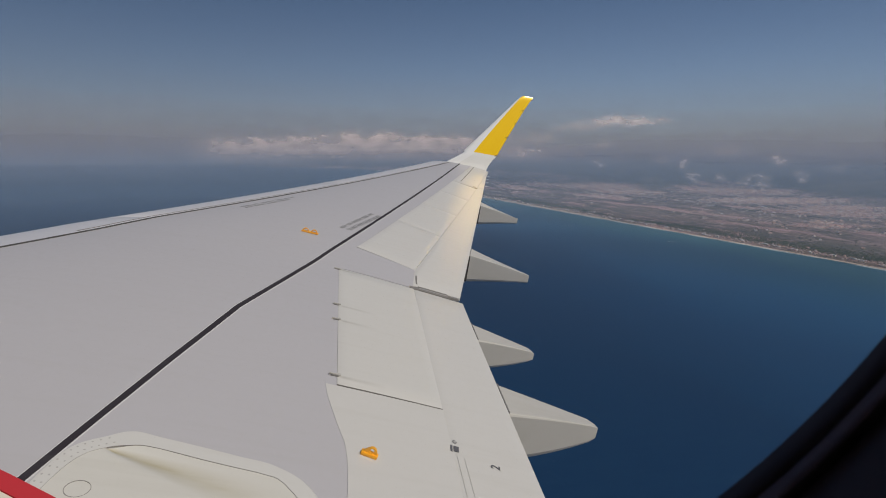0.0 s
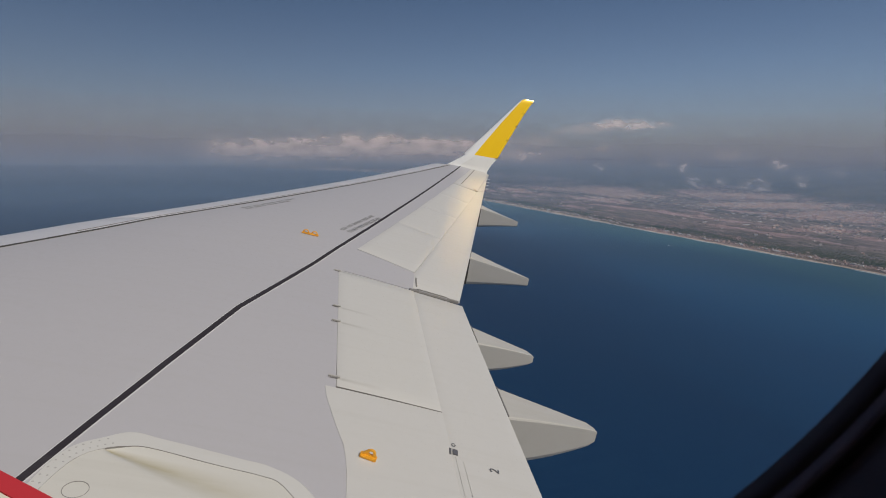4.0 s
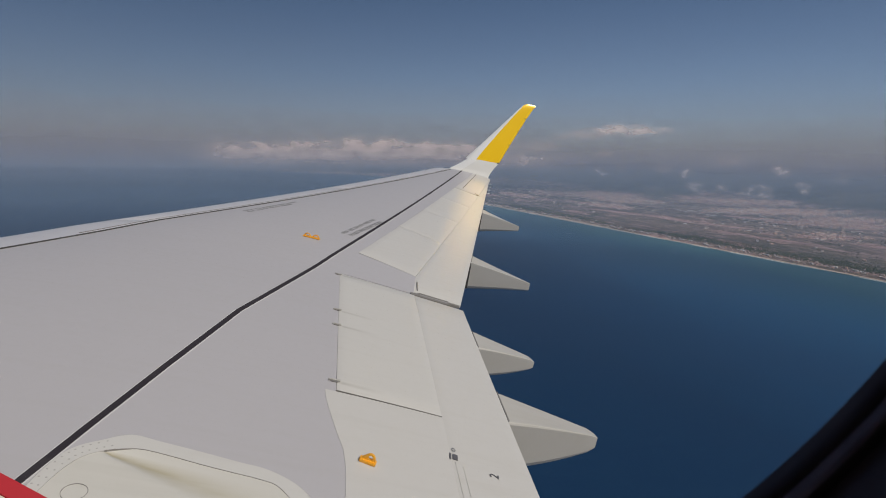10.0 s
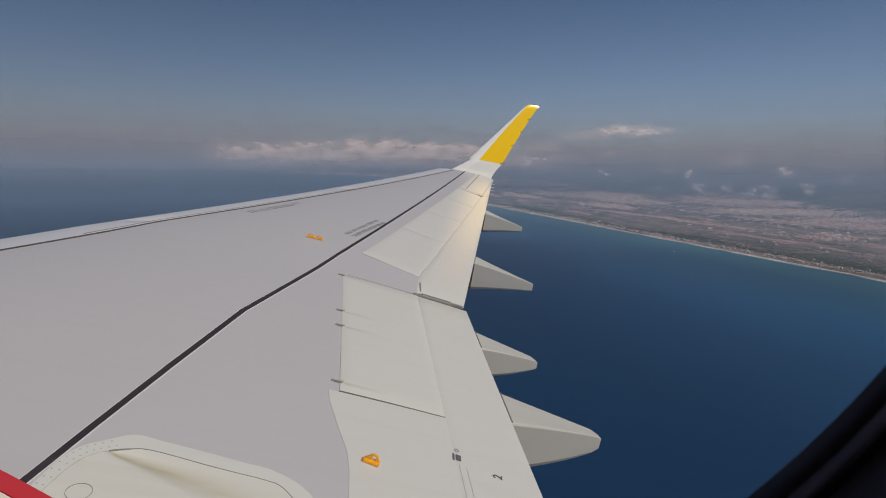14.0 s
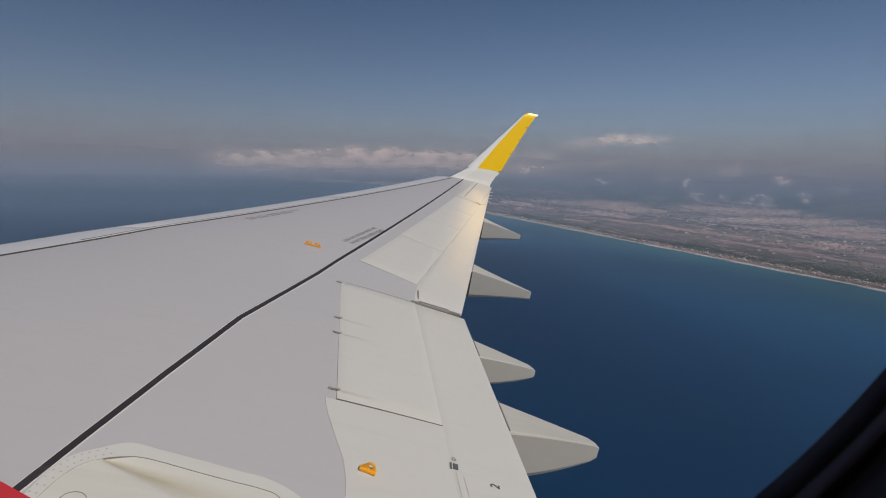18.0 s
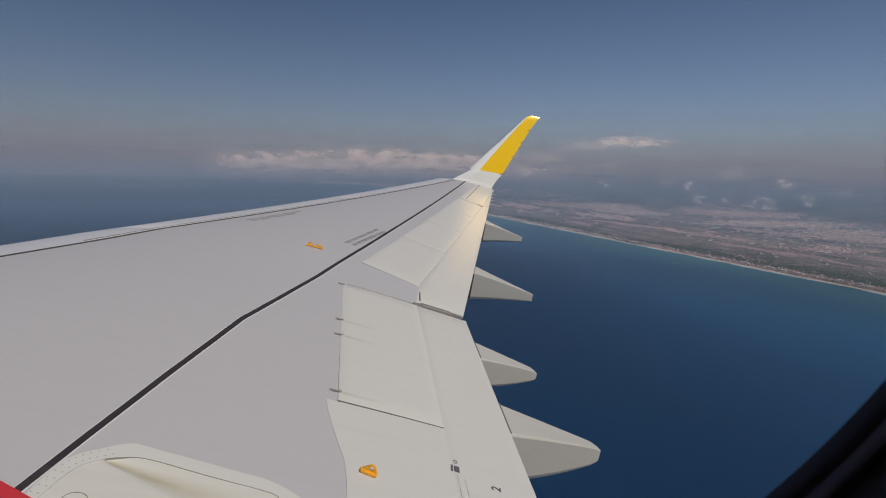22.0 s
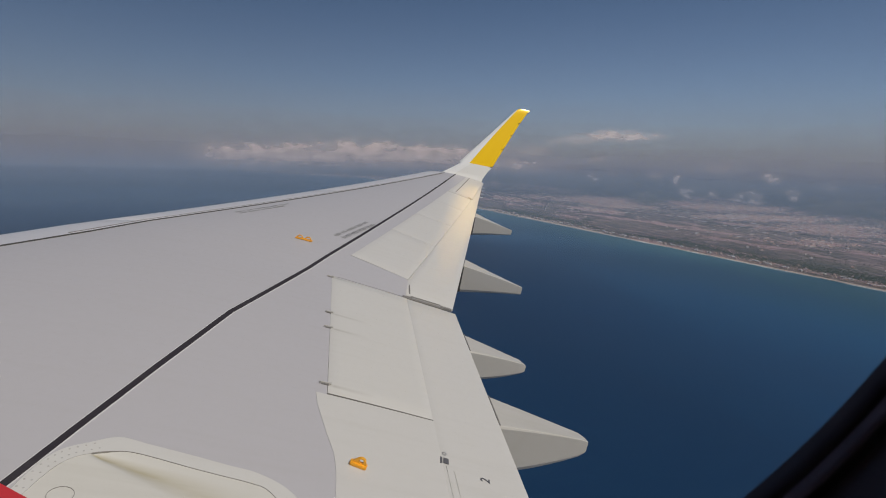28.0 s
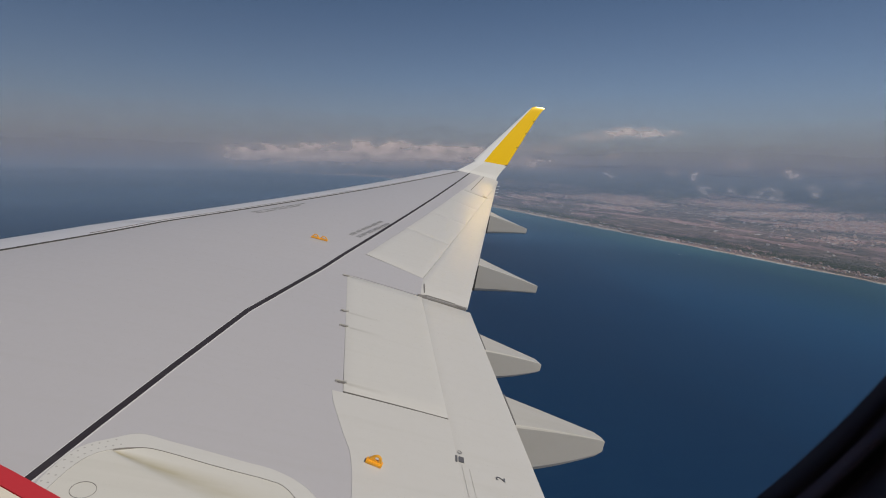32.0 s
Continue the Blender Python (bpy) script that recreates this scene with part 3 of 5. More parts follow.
def scatter(n, cx, cy, sx, sy, wmin, wmax, h, keep=12.0):
    out = []
    while len(out) < n:
        x, y = rnd.gauss(cx, sx), rnd.gauss(cy, sy)
        if x - coast(y) < keep + 8:
            continue
        w = rnd.uniform(wmin, wmax) * 0.7
        out.append((x, y, w, w * rnd.uniform(0.5, 0.9), h * 0.6 * rnd.uniform(0.7, 1.4), rnd.choice((-0.35, 1.22)) + rnd.gauss(0, 0.12)))
    return out


def clumped(n, cx, cy, sx, sy, wmin, wmax, h):
    """Houses crowded along streets, with gaps between the quarters."""
    out = []
    for _ in range(5 * n):
        if len(out) == n:
            break
        q = scatter(1, cx, cy, sx, sy, wmin, wmax, h)[0]
        if noise.noise(Vector((q[0] * 0.045, q[1] * 0.022, cx))) + 0.25 * noise.noise(Vector((q[0] * 0.15, q[1] * 0.1, cy))) > -0.02 and ground_height(q[0], q[1]) < 7.0:
            out.append(q)
    return out


town_label = "dense town of small terracotta-roofed houses on the plain"
for n, cx, cy, sx, sy in TOWNS:
    houses("town", clumped(int(0.75 * n), cx, cy, sx, sy, 2.6, 9.0, 2.6), town_label, house_roof)
sheds = []
for n, cx, cy, sx, sy in ((14, 811, 1489, 30, 40), (12, 795, 1166, 26, 24), (34, 940, 1180, 50, 26), (30, 1000, 1150, 40, 22), (16, 900, 947, 30, 16), (14, 1123, 1470, 40, 40),
                          (16, 820, 1050, 90, 60), (12, 700, 850, 60, 50)):
    sheds += scatter(n, cx, cy, sx, sy, 5, 20 if cy > 1250 else 13, 2.4)
houses("industrial_estate", sheds, "industrial estate of long pale-roofed sheds", shed_roof, True)
strip = []
for _ in range(750):
    y = 430 + rnd.random() ** 1.4 * 1700
    if noise.noise(Vector((y * 0.010, 1.0, 4.0))) < rnd.uniform(-0.5, 0.15):
        continue
    d = 12 + abs(rnd.gauss(0, 15))
    w = rnd.uniform(0.9, 2.8)
    strip.append((coast(y) + d, y, w, w * rnd.uniform(0.5, 1.0), rnd.uniform(0.9, 1.8), 1.83 + rnd.gauss(0, 0.1)))
houses("beach_houses", strip, "row of small houses and villas behind the beach", house_roof)
sparse = []
for _ in range(420):
    y = 430 + rnd.random() * 1700
    d = 110 + rnd.random() * 720
    w = rnd.uniform(1.6, 5.5)
    sparse.append((coast(y) + d, y, w, w * rnd.uniform(0.5, 1.0), rnd.uniform(1.3, 2.4), rnd.uniform(0, 3.1)))
houses("farmhouses", sparse, "scattered farmhouses and sheds among the fields", house_roof)


def woods(name, spots, label):
    """Clumps of tree crowns, each an uneven faceted tuft."""
    verts, faces = [], []
    g = (1 + 5 ** 0.5) / 2
    ico = [Vector(v).normalized() for v in ((-1, g, 0), (1, g, 0), (-1, -g, 0), (1, -g, 0), (0, -1, g), (0, 1, g), (0, -1, -g), (0, 1, -g), (g, 0, -1), (g, 0, 1), (-g, 0, -1), (-g, 0, 1))]
    tri = ((0, 11, 5), (0, 5, 1), (0, 1, 7), (0, 7, 10), (0, 10, 11), (1, 5, 9), (5, 11, 4), (11, 10, 2), (10, 7, 6), (7, 1, 8),
           (3, 9, 4), (3, 4, 2), (3, 2, 6), (3, 6, 8), (3, 8, 9), (4, 9, 5), (2, 4, 11), (6, 2, 10), (8, 6, 7), (9, 8, 1))
    for x, y, r in spots:
        b, z = len(verts), ground_height(x, y)
        for v in ico:
            q = r * rnd.uniform(0.6, 1.25)
            verts.append((x + v.x * q, y + v.y * q, z + 0.45 * r + v.z * q * 0.7))
        faces += [(b + i, b + j, b + k2) for i, j, k2 in tri]
    return tagged(new(name, mesh_from(name, verts, faces, tree_mat)), label, "trees", kind="stuff")


belt = []
for _ in range(26000):
    y = 420 + rnd.random() ** 1.3 * 1900
    thick = max(0.0, 0.50 + 1.1 * noise.noise(Vector((y * 0.006, 2.0, 0))) + (0.35 if y < 760 else 0.0))
    d = 28 + abs(rnd.gauss(0, 36)) * thick + rnd.uniform(0, 18)
    if rnd.random() > thick * 1.3:
        continue
    belt.append((coast(y) + d, y, rnd.uniform(0.35, 0.85)))
woods("pine_belt", belt, "belt of dark green pines behind the beach houses")
copse = []
while len(copse) < 7500:
    y, d = 420 + rnd.random() * 1900, 30 + rnd.random() * 850
    if noise.noise(Vector((y * 0.009, d * 0.018, 7.0))) > 0.15 or rnd.random() < 0.04:
        copse.append((coast(y) + d, y, rnd.uniform(0.4, 1.0)))
woods("copses", copse, "scattered dark green copses and hedges on the plain")


def apartment_block(width, depth, storeys):
    """A beach apartment block: rendered walls, flat roof, rows of windows."""
    b = new("apartment_block")
    h = storeys * 0.42
    bm = bmesh.new()
    box(bm, (width, depth, h + 0.6), pose(0, 0, h / 2 - 0.3))
    part("wall", bm, block_wall, b)
    bm = bmesh.new()
    box(bm, (width + 0.2, depth + 0.2, 0.12), pose(0, 0, h + 0.06))
    box(bm, (width * 0.25, depth * 0.4, 0.35), pose(width * 0.1, 0, h + 0.29))
    part("roof", bm, shed_roof, b)
    for s in range(storeys):
        bm = bmesh.new()
        box(bm, (width * 0.92, 0.06, 0.2), pose(0, -depth / 2 - 0.03, s * 0.42 + 0.22))
        part("window", bm, glass_dark, b)
    return tagged(b, "pale rendered apartment block facing the beach", "building", group="blocks behind the beach")


kinds = [apartment_block(5.6, 2.2, 3), apartment_block(3.8, 2.0, 4), apartment_block(8.0, 2.4, 2)]
for i in range(42):
    y = 440 + 15.0 * i + rnd.uniform(-10, 10) + 0.3 * i * i
    d = rnd.uniform(15, 28)
    x = coast(y) + d
    m = pose(x, y, ground_height(x, y), 0, 0, 105 + rnd.uniform(-6, 6) + 180)
    if i < 3:
        kinds[i].matrix_basis = m
    else:
        copy_thing(kinds[rnd.choice((0, 0, 1, 2))], m)


def motorboat(x, y, turn, length, label):
    b = new("motorboat")
    bm = bmesh.new()
    prism(bm, ((-0.5, -0.16), (0.25, -0.16), (0.5, 0), (0.25, 0.16), (-0.5, 0.16)), -0.03, 0.14, Matrix.Scale(length, 4))
    part("hull", bm, boat_white, b)
    bm = bmesh.new()
    box(bm, (0.3 * length, 0.2 * length, 0.14 * length), pose(-0.05 * length, 0, 0.2 * length), 0.02 * length)
    part("cabin", bm, boat_white, b)
    bm = bmesh.new()
    prism(bm, ((-0.45, -0.1), (-0.45, 0.1), (-2.2, 0.2), (-4.0, 0.06), (-4.0, -0.06), (-2.2, -0.2)), 0.0, 0.02, Matrix.Scale(length, 4))
    part("wake", bm, foam_mat, b, "white foaming wake")
    b.matrix_basis = pose(x, y, 0.05, 0, 0, turn)
    return tagged(b, label, "boat", group="boats off the beach")


motorboat(330, 824, 158, 2.8, "small white motorboat trailing a wake")
motorboat(411, 655, 150, 2.6, "small white motorboat with a short wake")

# ---- the wing ----
FLEX = 0.609
KINK = 6.40


def le(y):
    return 0.5206 * (y - 1.98)


def te(y):
    return 6.155 if y < KINK else 6.13 + 0.2437 * (y - KINK)


def zbase(y):
    return 0.089 * (y - 1.98) + FLEX * min(max((y - 1.98) / 15.0, 0.0), 1.2) ** 2


def chord(y):
    return (6.15 if y < KINK else 6.15 + 0.272 * (y - KINK)) - le(y)


def surf(x, y):
    """Height of the wing's upper skin."""
    c = chord(y)
    q = min(max((x - le(y)) / c, 0.0), 1.0)
    return zbase(y) + c * 0.068 * 4 / 1.54 * math.sqrt(q) * (1 - q)


def belly(x, y):
    c = chord(y)
    q = min(max((x - le(y)) / c, 0.0), 1.0)
    return zbase(y) - 0.012 - c * 0.15 * math.sqrt(q) * (1 - q)


wing = tagged(new("airliner_wing"), "pale grey airliner wing with a yellow-tipped winglet, in flight", "aircraft wing")
wing.matrix_basis = AIR


def stations(n, inset):
    """0 to 1 in n steps, with a narrow first and last one for a chamfer."""
    return [0.0] + [inset + (1 - 2 * inset) * i / n for i in range(n + 1)] + [1.0]


def panel(name, a, b, c, d, material, parent, label="", lift=0.0, thick=0.025, nu=8, nv=8, chamfer=0.003, low=None, warp=None, nose=None):
    """A sheet that follows the wing: corners a, b (inboard edge, front to back) and c, d (outboard edge); nose bends its front edge."""
    lu = 0.008 / max(math.dist(a, b), 0.05)
    lv = 0.008 / max(math.dist(a, c), 0.05)
    us, vs = stations(nu, min(lu, 0.2)), stations(nv, min(lv, 0.2))
    verts, faces, w = [], [], len(us)
    for j, v in enumerate(vs):
        for i, u in enumerate(us):
            x = (a[0] * (1 - u) + b[0] * u) * (1 - v) + (c[0] * (1 - u) + d[0] * u) * v
            y = (a[1] * (1 - u) + b[1] * u) * (1 - v) + (c[1] * (1 - u) + d[1] * u) * v
            if nose:
                x = nose(y) * (1 - u) + (b[0] * (1 - v) + d[0] * v) * u
            rim = i in (0, w - 1) or j in (0, len(vs) - 1)
            verts.append((x, y, surf(x, y) + lift - (chamfer if rim else 0.0) + (warp(u, v) if warp else 0.0)))
    top = len(verts)
    verts += [(x, y, low(x, y) if low else z - thick) for x, y, z in verts[:top]]
    for j in range(len(vs) - 1):
        for i in range(w - 1):
            q = j * w + i
            faces.append((q, q + 1, q + w + 1, q + w))
            faces.append((top + q, top + q + w, top + q + w + 1, top + q + 1))
    rim = [i for i in range(w)] + [j * w + w - 1 for j in range(1, len(vs))] + [(len(vs) - 1) * w + i for i in range(w - 2, -1, -1)] + [j * w for j in range(len(vs) - 2, 0, -1)]
    for q in range(len(rim)):
        p0, p1 = rim[q], rim[(q + 1) % len(rim)]
        faces.append((p0, top + p0, top + p1, p1))
    me = fix_normals(mesh_from(name, verts, faces, material, True))
    me.set_sharp_from_angle(angle=radians(28))
    return part(name, me, material, parent, label)


def ribbon(name, points, width, material, parent, label="", lift=0.002, thick=0.004, steps=10):
    """A painted or sealed line along the skin through the given points."""
    pts = []
    for (x0, y0), (x1, y1) in zip(points, points[1:]):
        pts += [(x0 + (x1 - x0) * i / steps, y0 + (y1 - y0) * i / steps) for i in range(steps)]
    pts.append(points[-1])
    verts, faces = [], []
    for i, (x, y) in enumerate(pts):
        x0, y0 = pts[max(i - 1, 0)]
        x1, y1 = pts[min(i + 1, len(pts) - 1)]
        n = math.hypot(x1 - x0, y1 - y0) or 1.0
        w = width if isinstance(width, float) else width[0] + (width[1] - width[0]) * min(i / (0.5 * len(pts)), 1.0)
        nx, ny = -(y1 - y0) / n * w / 2, (x1 - x0) / n * w / 2
        for s, dz in ((1, lift), (-1, lift), (-1, lift - thick), (1, lift - thick)):
            px, py = x + nx * s, y + ny * s
            verts.append((px, py, surf(px, py) + dz))
        if i:
            q = 4 * (i - 1)
            faces += [(q + e, q + (e + 1) % 4, q + 4 + (e + 1) % 4, q + 4 + e) for e in range(4)]
    e = len(verts)
    faces += [(3, 2, 1, 0), (e - 4, e - 3, e - 2, e - 1)]
    return part(name, fix_normals(mesh_from(name, verts, faces, material)), material, parent, label)


def seam(y):
    """The line behind the slats."""
    return 3.285 + (0.5035 if y > 7.0 else 0.371) * (y - 7.0)


ROOT, TIP = 1.99, 14.80


def front(y):
    """Front edge of the outer spoilers."""
    return 5.147 + 0.335 * (y - 7.08)


def rear(y):
    """Rear edge of the outer spoilers."""
    return 5.728 + 0.311 * (y - 6.844)


# inner structure, painted near-black as the shade in the gaps
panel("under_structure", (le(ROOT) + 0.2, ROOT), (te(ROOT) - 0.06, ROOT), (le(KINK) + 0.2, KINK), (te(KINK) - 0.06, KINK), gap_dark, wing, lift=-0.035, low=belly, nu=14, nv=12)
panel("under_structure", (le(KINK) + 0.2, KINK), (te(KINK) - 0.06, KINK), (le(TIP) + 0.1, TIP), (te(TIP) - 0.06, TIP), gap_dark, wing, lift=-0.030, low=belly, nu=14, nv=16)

# slats along the leading edge
edges = (ROOT, 5.2, 7.0, 10.3, 12.6, TIP)
for y0, y1 in zip(edges, edges[1:]):
    panel("slat", (le(y0), y0 + 0.004), (seam(y0) - 0.01, y0 + 0.004), (le(y1), y1 - 0.004), (seam(y1) - 0.01, y1 - 0.004), slat_paint, wing, "pale leading-edge slat", nu=18, nv=8, low=lambda x, y: max(belly(x, y), surf(x, y) - 0.11),
          warp=(lambda u, v: -0.065 * (1 - u)) if y1 < 6 else (lambda u, v: -0.065 * (1 - u) * max(1 - v / 0.9, 0)) if y1 < 8 else None)
ribbon("slat_lip", [(seam(6.3) - 0.07, 6.3), (seam(7) - 0.075, 7.0), (seam(TIP - 0.1) - 0.05, TIP - 0.1)], 0.008, seal_and_shade_grey, wing, "thin grey lip line of the slats", lift=0.003, thick=0.004, steps=14)
ribbon("slat_seam", [(seam(3.2), 3.2), (seam(7), 7.0), (seam(TIP - 0.1), TIP - 0.1)], 0.020, gap_dark, wing, "dark seam behind the slats", lift=0.006, thick=0.012, steps=14)

# main skin ahead of the spoilers
panel("upper_skin", (seam(ROOT), ROOT), (5.32, ROOT), (seam(4.50), 4.50), (5.20, 4.50), grey_paint, wing, nu=16, nv=10, chamfer=0.0)
panel("upper_skin", (seam(4.50), 4.50), (5.1128, 4.50), (seam(6.41), 6.41), (5.01, 6.415), grey_paint, wing, nu=16, nv=10, chamfer=0.0)
panel("upper_skin", (seam(6.41), 6.41), (5.01, 6.415), (seam(7.0), 7.0), (front(7.06), 7.06), grey_paint, wing, nu=16, nv=6, chamfer=0.0)
panel("fixed_panel", (5.00, 6.415), (5.682, 6.39), (5.124, 7.082), (5.735, 6.85), grey_paint, wing, nu=8, nv=6, lift=0.001, chamfer=0.0)
panel("upper_skin", (seam(7.0), 7.0), (front(7.06), 7.06), (seam(TIP), TIP), (front(TIP), TIP), grey_paint, wing, nu=16, nv=24, chamfer=0.0)

panel("skin_underlay", (seam(ROOT) + 0.05, ROOT), (4.95, ROOT), (seam(7.6) + 0.05, 7.6), (5.08, 7.6), grey_paint, wing, lift=-0.004, nu=16, nv=16, chamfer=0.0)

# spoilers
panel("spoiler", (5.114, 4.516), (5.712, 4.509), (5.010, 6.400), (5.690, 6.368), spoiler_paint, wing, "white inboard spoiler, closed", lift=0.004, nu=10, nv=14)
bounds = (7.085, 8.50, 9.80, 11.10, 12.36)
for y0, y1 in zip(bounds, bounds[1:]):
    skew = lambda y: y - 0.235 * (1.0 - 0.35 * (y - 7.0) / 5.4)
    panel("spoiler", (front(y0) + 0.003, y0 + 0.003), (rear(skew(y0)) + 0.001, skew(y0) + 0.003), (front(y1) + 0.003, y1 - 0.003), (rear(skew(y1)) + 0.001, skew(y1) - 0.003),
          white_paint, wing, "white outer spoiler, closed", lift=0.004, nu=8, nv=8, chamfer=0.002)

# trailing edge: fixed root panel, flaps, aileron
panel("root_panel", (5.24, 2.0), (5.715, 2.0), (5.053, 4.505), (5.716, 4.502), white_paint, wing, "white fixed panel at the wing root", lift=0.002, nu=8, nv=60, chamfer=0.0,
      nose=lambda y: float(np.interp(y, (2.0, 3.75, 3.90, 4.033, 4.165, 4.30, 4.40, 4.505), (5.24, 5.205, 5.199, 5.181, 5.137, 5.098, 5.070, 5.053))))
panel("inboard_flap", (5.719, 2.0), (te(3), 2.0), (5.694, 6.365), (te(6.3), 6.365), white_paint, wing, "white inboard flap, retracted", lift=0.0, nu=8, nv=16, low=lambda x, y: min(surf(x, y) - 0.02, zbase(y) - 0.02))
panel("outboard_flap", (rear(6.45) + 0.003, 6.45), (te(6.47), 6.47), (rear(12.25) + 0.003, 12.25), (te(12.5), 12.5), white_paint, wing, "white outboard flap, retracted", lift=0.0, nu=8, nv=20, low=lambda x, y: min(surf(x, y) - 0.02, zbase(y) - 0.02))
panel("aileron", (rear(12.27) + 0.003, 12.27), (te(12.52), 12.52), (rear(14.74) + 0.003, 14.74), (te(14.74), 14.74), white_paint, wing, "white aileron, level", lift=0.002, nu=8, nv=10, low=lambda x, y: min(surf(x, y) - 0.02, zbase(y) - 0.015))
panel("fixed_panel", (front(12.38) + 0.003, 12.38), (rear(12.25), 12.26), (front(TIP) + 0.003, TIP), (rear(14.74), 14.75), white_paint, wing, lift=0.004, nu=6, nv=10)
ribbon("hinge_seam", [(7.127, 12.55), (7.805, 14.737)], 0.018, seal_and_shade_grey, wing, lift=0.010)

ribbon("spoiler_seam", [(5.112, 4.513), (5.712, 4.505)], 0.0030, seal_and_shade_grey, wing, lift=0.0055, thick=0.008)

# gap between the flaps, with its seals
ribbon("flap_seal", [(5.725, 6.424), (6.04, 6.431)], 0.060, seal_and_shade_grey, wing, lift=-0.004, thick=0.02)
ribbon("flap_rail", [(5.745, 6.418), (6.015, 6.424)], 0.022, rail_dark, wing, "grey metal rail in the flap gap", lift=0.003, thick=0.02)
ribbon("flap_rail", [(5.735, 6.446), (6.02, 6.450)], 0.016, seal_and_shade_grey, wing, "grey metal rail in the flap gap", lift=0.004, thick=0.02)
ribbon("flap_seal", [(6.015, 6.43), (6.125, 6.435)], 0.030, seal_and_shade_grey, wing, lift=0.002, thick=0.02)
ribbon("flap_stop", [(5.655, 6.384), (5.735, 6.390)], 0.046, seal_and_shade_grey, wing, "dark grey stop block at the flap gap", lift=0.008, thick=0.02)
ribbon("flap_seal", [(5.738, 6.70), (5.728, 6.50)], 0.010, seal_and_shade_grey, wing, lift=0.009, thick=0.02)

# dark boundary line of the walking area, with pale edges
LINE = [(4.055, 3.10), (4.182, 3.869), (4.279, 4.418), (4.434, 5.226), (4.946, 6.942), (5.569, 8.910), (7.447, 14.79)]
ribbon("walkway_line", LINE, (0.034, 0.047), line_edge, wing, "pale edging of the walkway line", lift=0.0015)
ribbon("walkway_line", LINE, (0.0255, 0.034), dark_line, wing, "dark painted walkway boundary line", lift=0.004)

# red band and cream paint by the root
ribbon("red_band", [(3.75, 3.635), (4.075, 3.511), (4.62, 3.285)], 0.058, red_paint, wing, "red painted band at the wing root", lift=0.030, thick=0.03)
ribbon("cream_band", [(3.70, 3.585), (4.048, 3.450), (4.59, 3.225)], 0.070, cream_paint, wing, lift=0.027, thick=0.03)


# ---- root fairing ----
OUTLINE = [(4.10, 3.25), (4.155, 3.46), (4.162, 3.56), (4.173, 3.673), (4.204, 3.745), (4.265, 3.801), (4.349, 3.862), (4.47, 3.849), (4.621, 3.833), (4.77, 3.815), (4.896, 3.800), (5.034, 3.733), (5.14, 3.60)]
RIDGE = [(4.17, 3.22), (4.205, 3.42), (4.209, 3.516), (4.225, 3.626), (4.254, 3.697), (4.304, 3.741), (4.366, 3.769), (4.442, 3.781), (4.644, 3.755), (4.76, 3.743), (4.874, 3.732), (4.955, 3.703), (5.10, 3.54)]


def along(points, s):
    """The point at the share s of a line's points, smoothly."""
    f = s * (len(points) - 1)
    i = min(int(f), len(points) - 2)
    q = [Vector(points[min(max(j, 0), len(points) - 1)]) for j in (i - 1, i, i + 1, i + 2)]
    t = f - i
    return 0.5 * ((2 * q[1]) + (-q[0] + q[2]) * t + (2 * q[0] - 5 * q[1] + 4 * q[2] - q[3]) * t * t + (-q[0] + 3 * q[1] - 3 * q[2] + q[3]) * t ** 3)


def fairing_plate(name, outer, inner, height, material, label=""):
    """A sheet between two curves; height(u, x, y) above the wing skin."""
    ns, nu, verts, faces = 90, 40, [], []
    for j in range(ns + 1):
        a, b = along(outer, j / ns), along(inner, j / ns)
        for i in range(nu + 1):
            p = a.lerp(b, (i / nu) ** 1.6)
            verts.append((p.x, p.y, surf(p.x, p.y) + height(i / nu, p.x, p.y)))
    top, w = len(verts), nu + 1
    verts += [(x, y, surf(x, y) - 0.01) for x, y, z in verts]
    for j in range(ns):
        for i in range(nu):
            q = j * w + i
            faces += [(q, q + 1, q + w + 1, q + w), (top + q, top + q + w, top + q + w + 1, top + q + 1)]
    rim = list(range(w)) + [j * w + w - 1 for j in range(1, ns + 1)] + [ns * w + i for i in range(w - 2, -1, -1)] + [j * w for j in range(ns - 1, 0, -1)]
    for q in range(len(rim)):
        p0, p1 = rim[q], rim[(q + 1) % len(rim)]
        faces.append((p0, top + p0, top + p1, p1))
    me = fix_normals(mesh_from(name, verts, faces, material, True))
    me.set_sharp_from_angle(angle=radians(40))
    return part(name, me, material, wing, label)


flange = fairing_plate("fairing_flange", OUTLINE, RIDGE, lambda u, x, y: 0.006 + 0.008 * min(u * 4, 1.0), flange_paint, "white riveted flange of the root fairing")
INNER = [(4.25 + 0.075 * q, 2.6) for q in range(13)]


def scoop(u, x, y):
    """The fairing's shell: a groove runs aft from the ridge's front end, then it swells towards the body."""
    t = x - 4.28
    sink = 0.0
    if t > 0:
        d = y - (3.748 - 0.30 * (x - 4.3))
        width = 0.012 + 0.09 * t
        depth = 0.013 * min(t / 0.05, 1.0) * max(1.0 - t / 0.62, 0.0)
        sink = depth * math.exp(-(d / (width * (1.6 if d > 0 else 0.8))) ** 2)
    return 0.0125 - sink + 0.03 * min(max(u - 0.3, 0.0) * 1.5, 1.0) ** 1.5


fairing_plate("fairing_shell", [(x, y + 0.004) for x, y in RIDGE], INNER, scoop, shell_paint, "white swelling shell of the root fairing, stained along a groove")
ribbon("fairing_seam", [tuple(along(RIDGE, 0.415 + 0.55 * i / 24)) for i in range(25)], 0.0014, seal_and_shade_grey, flange, lift=0.0145, thick=0.006, steps=2)
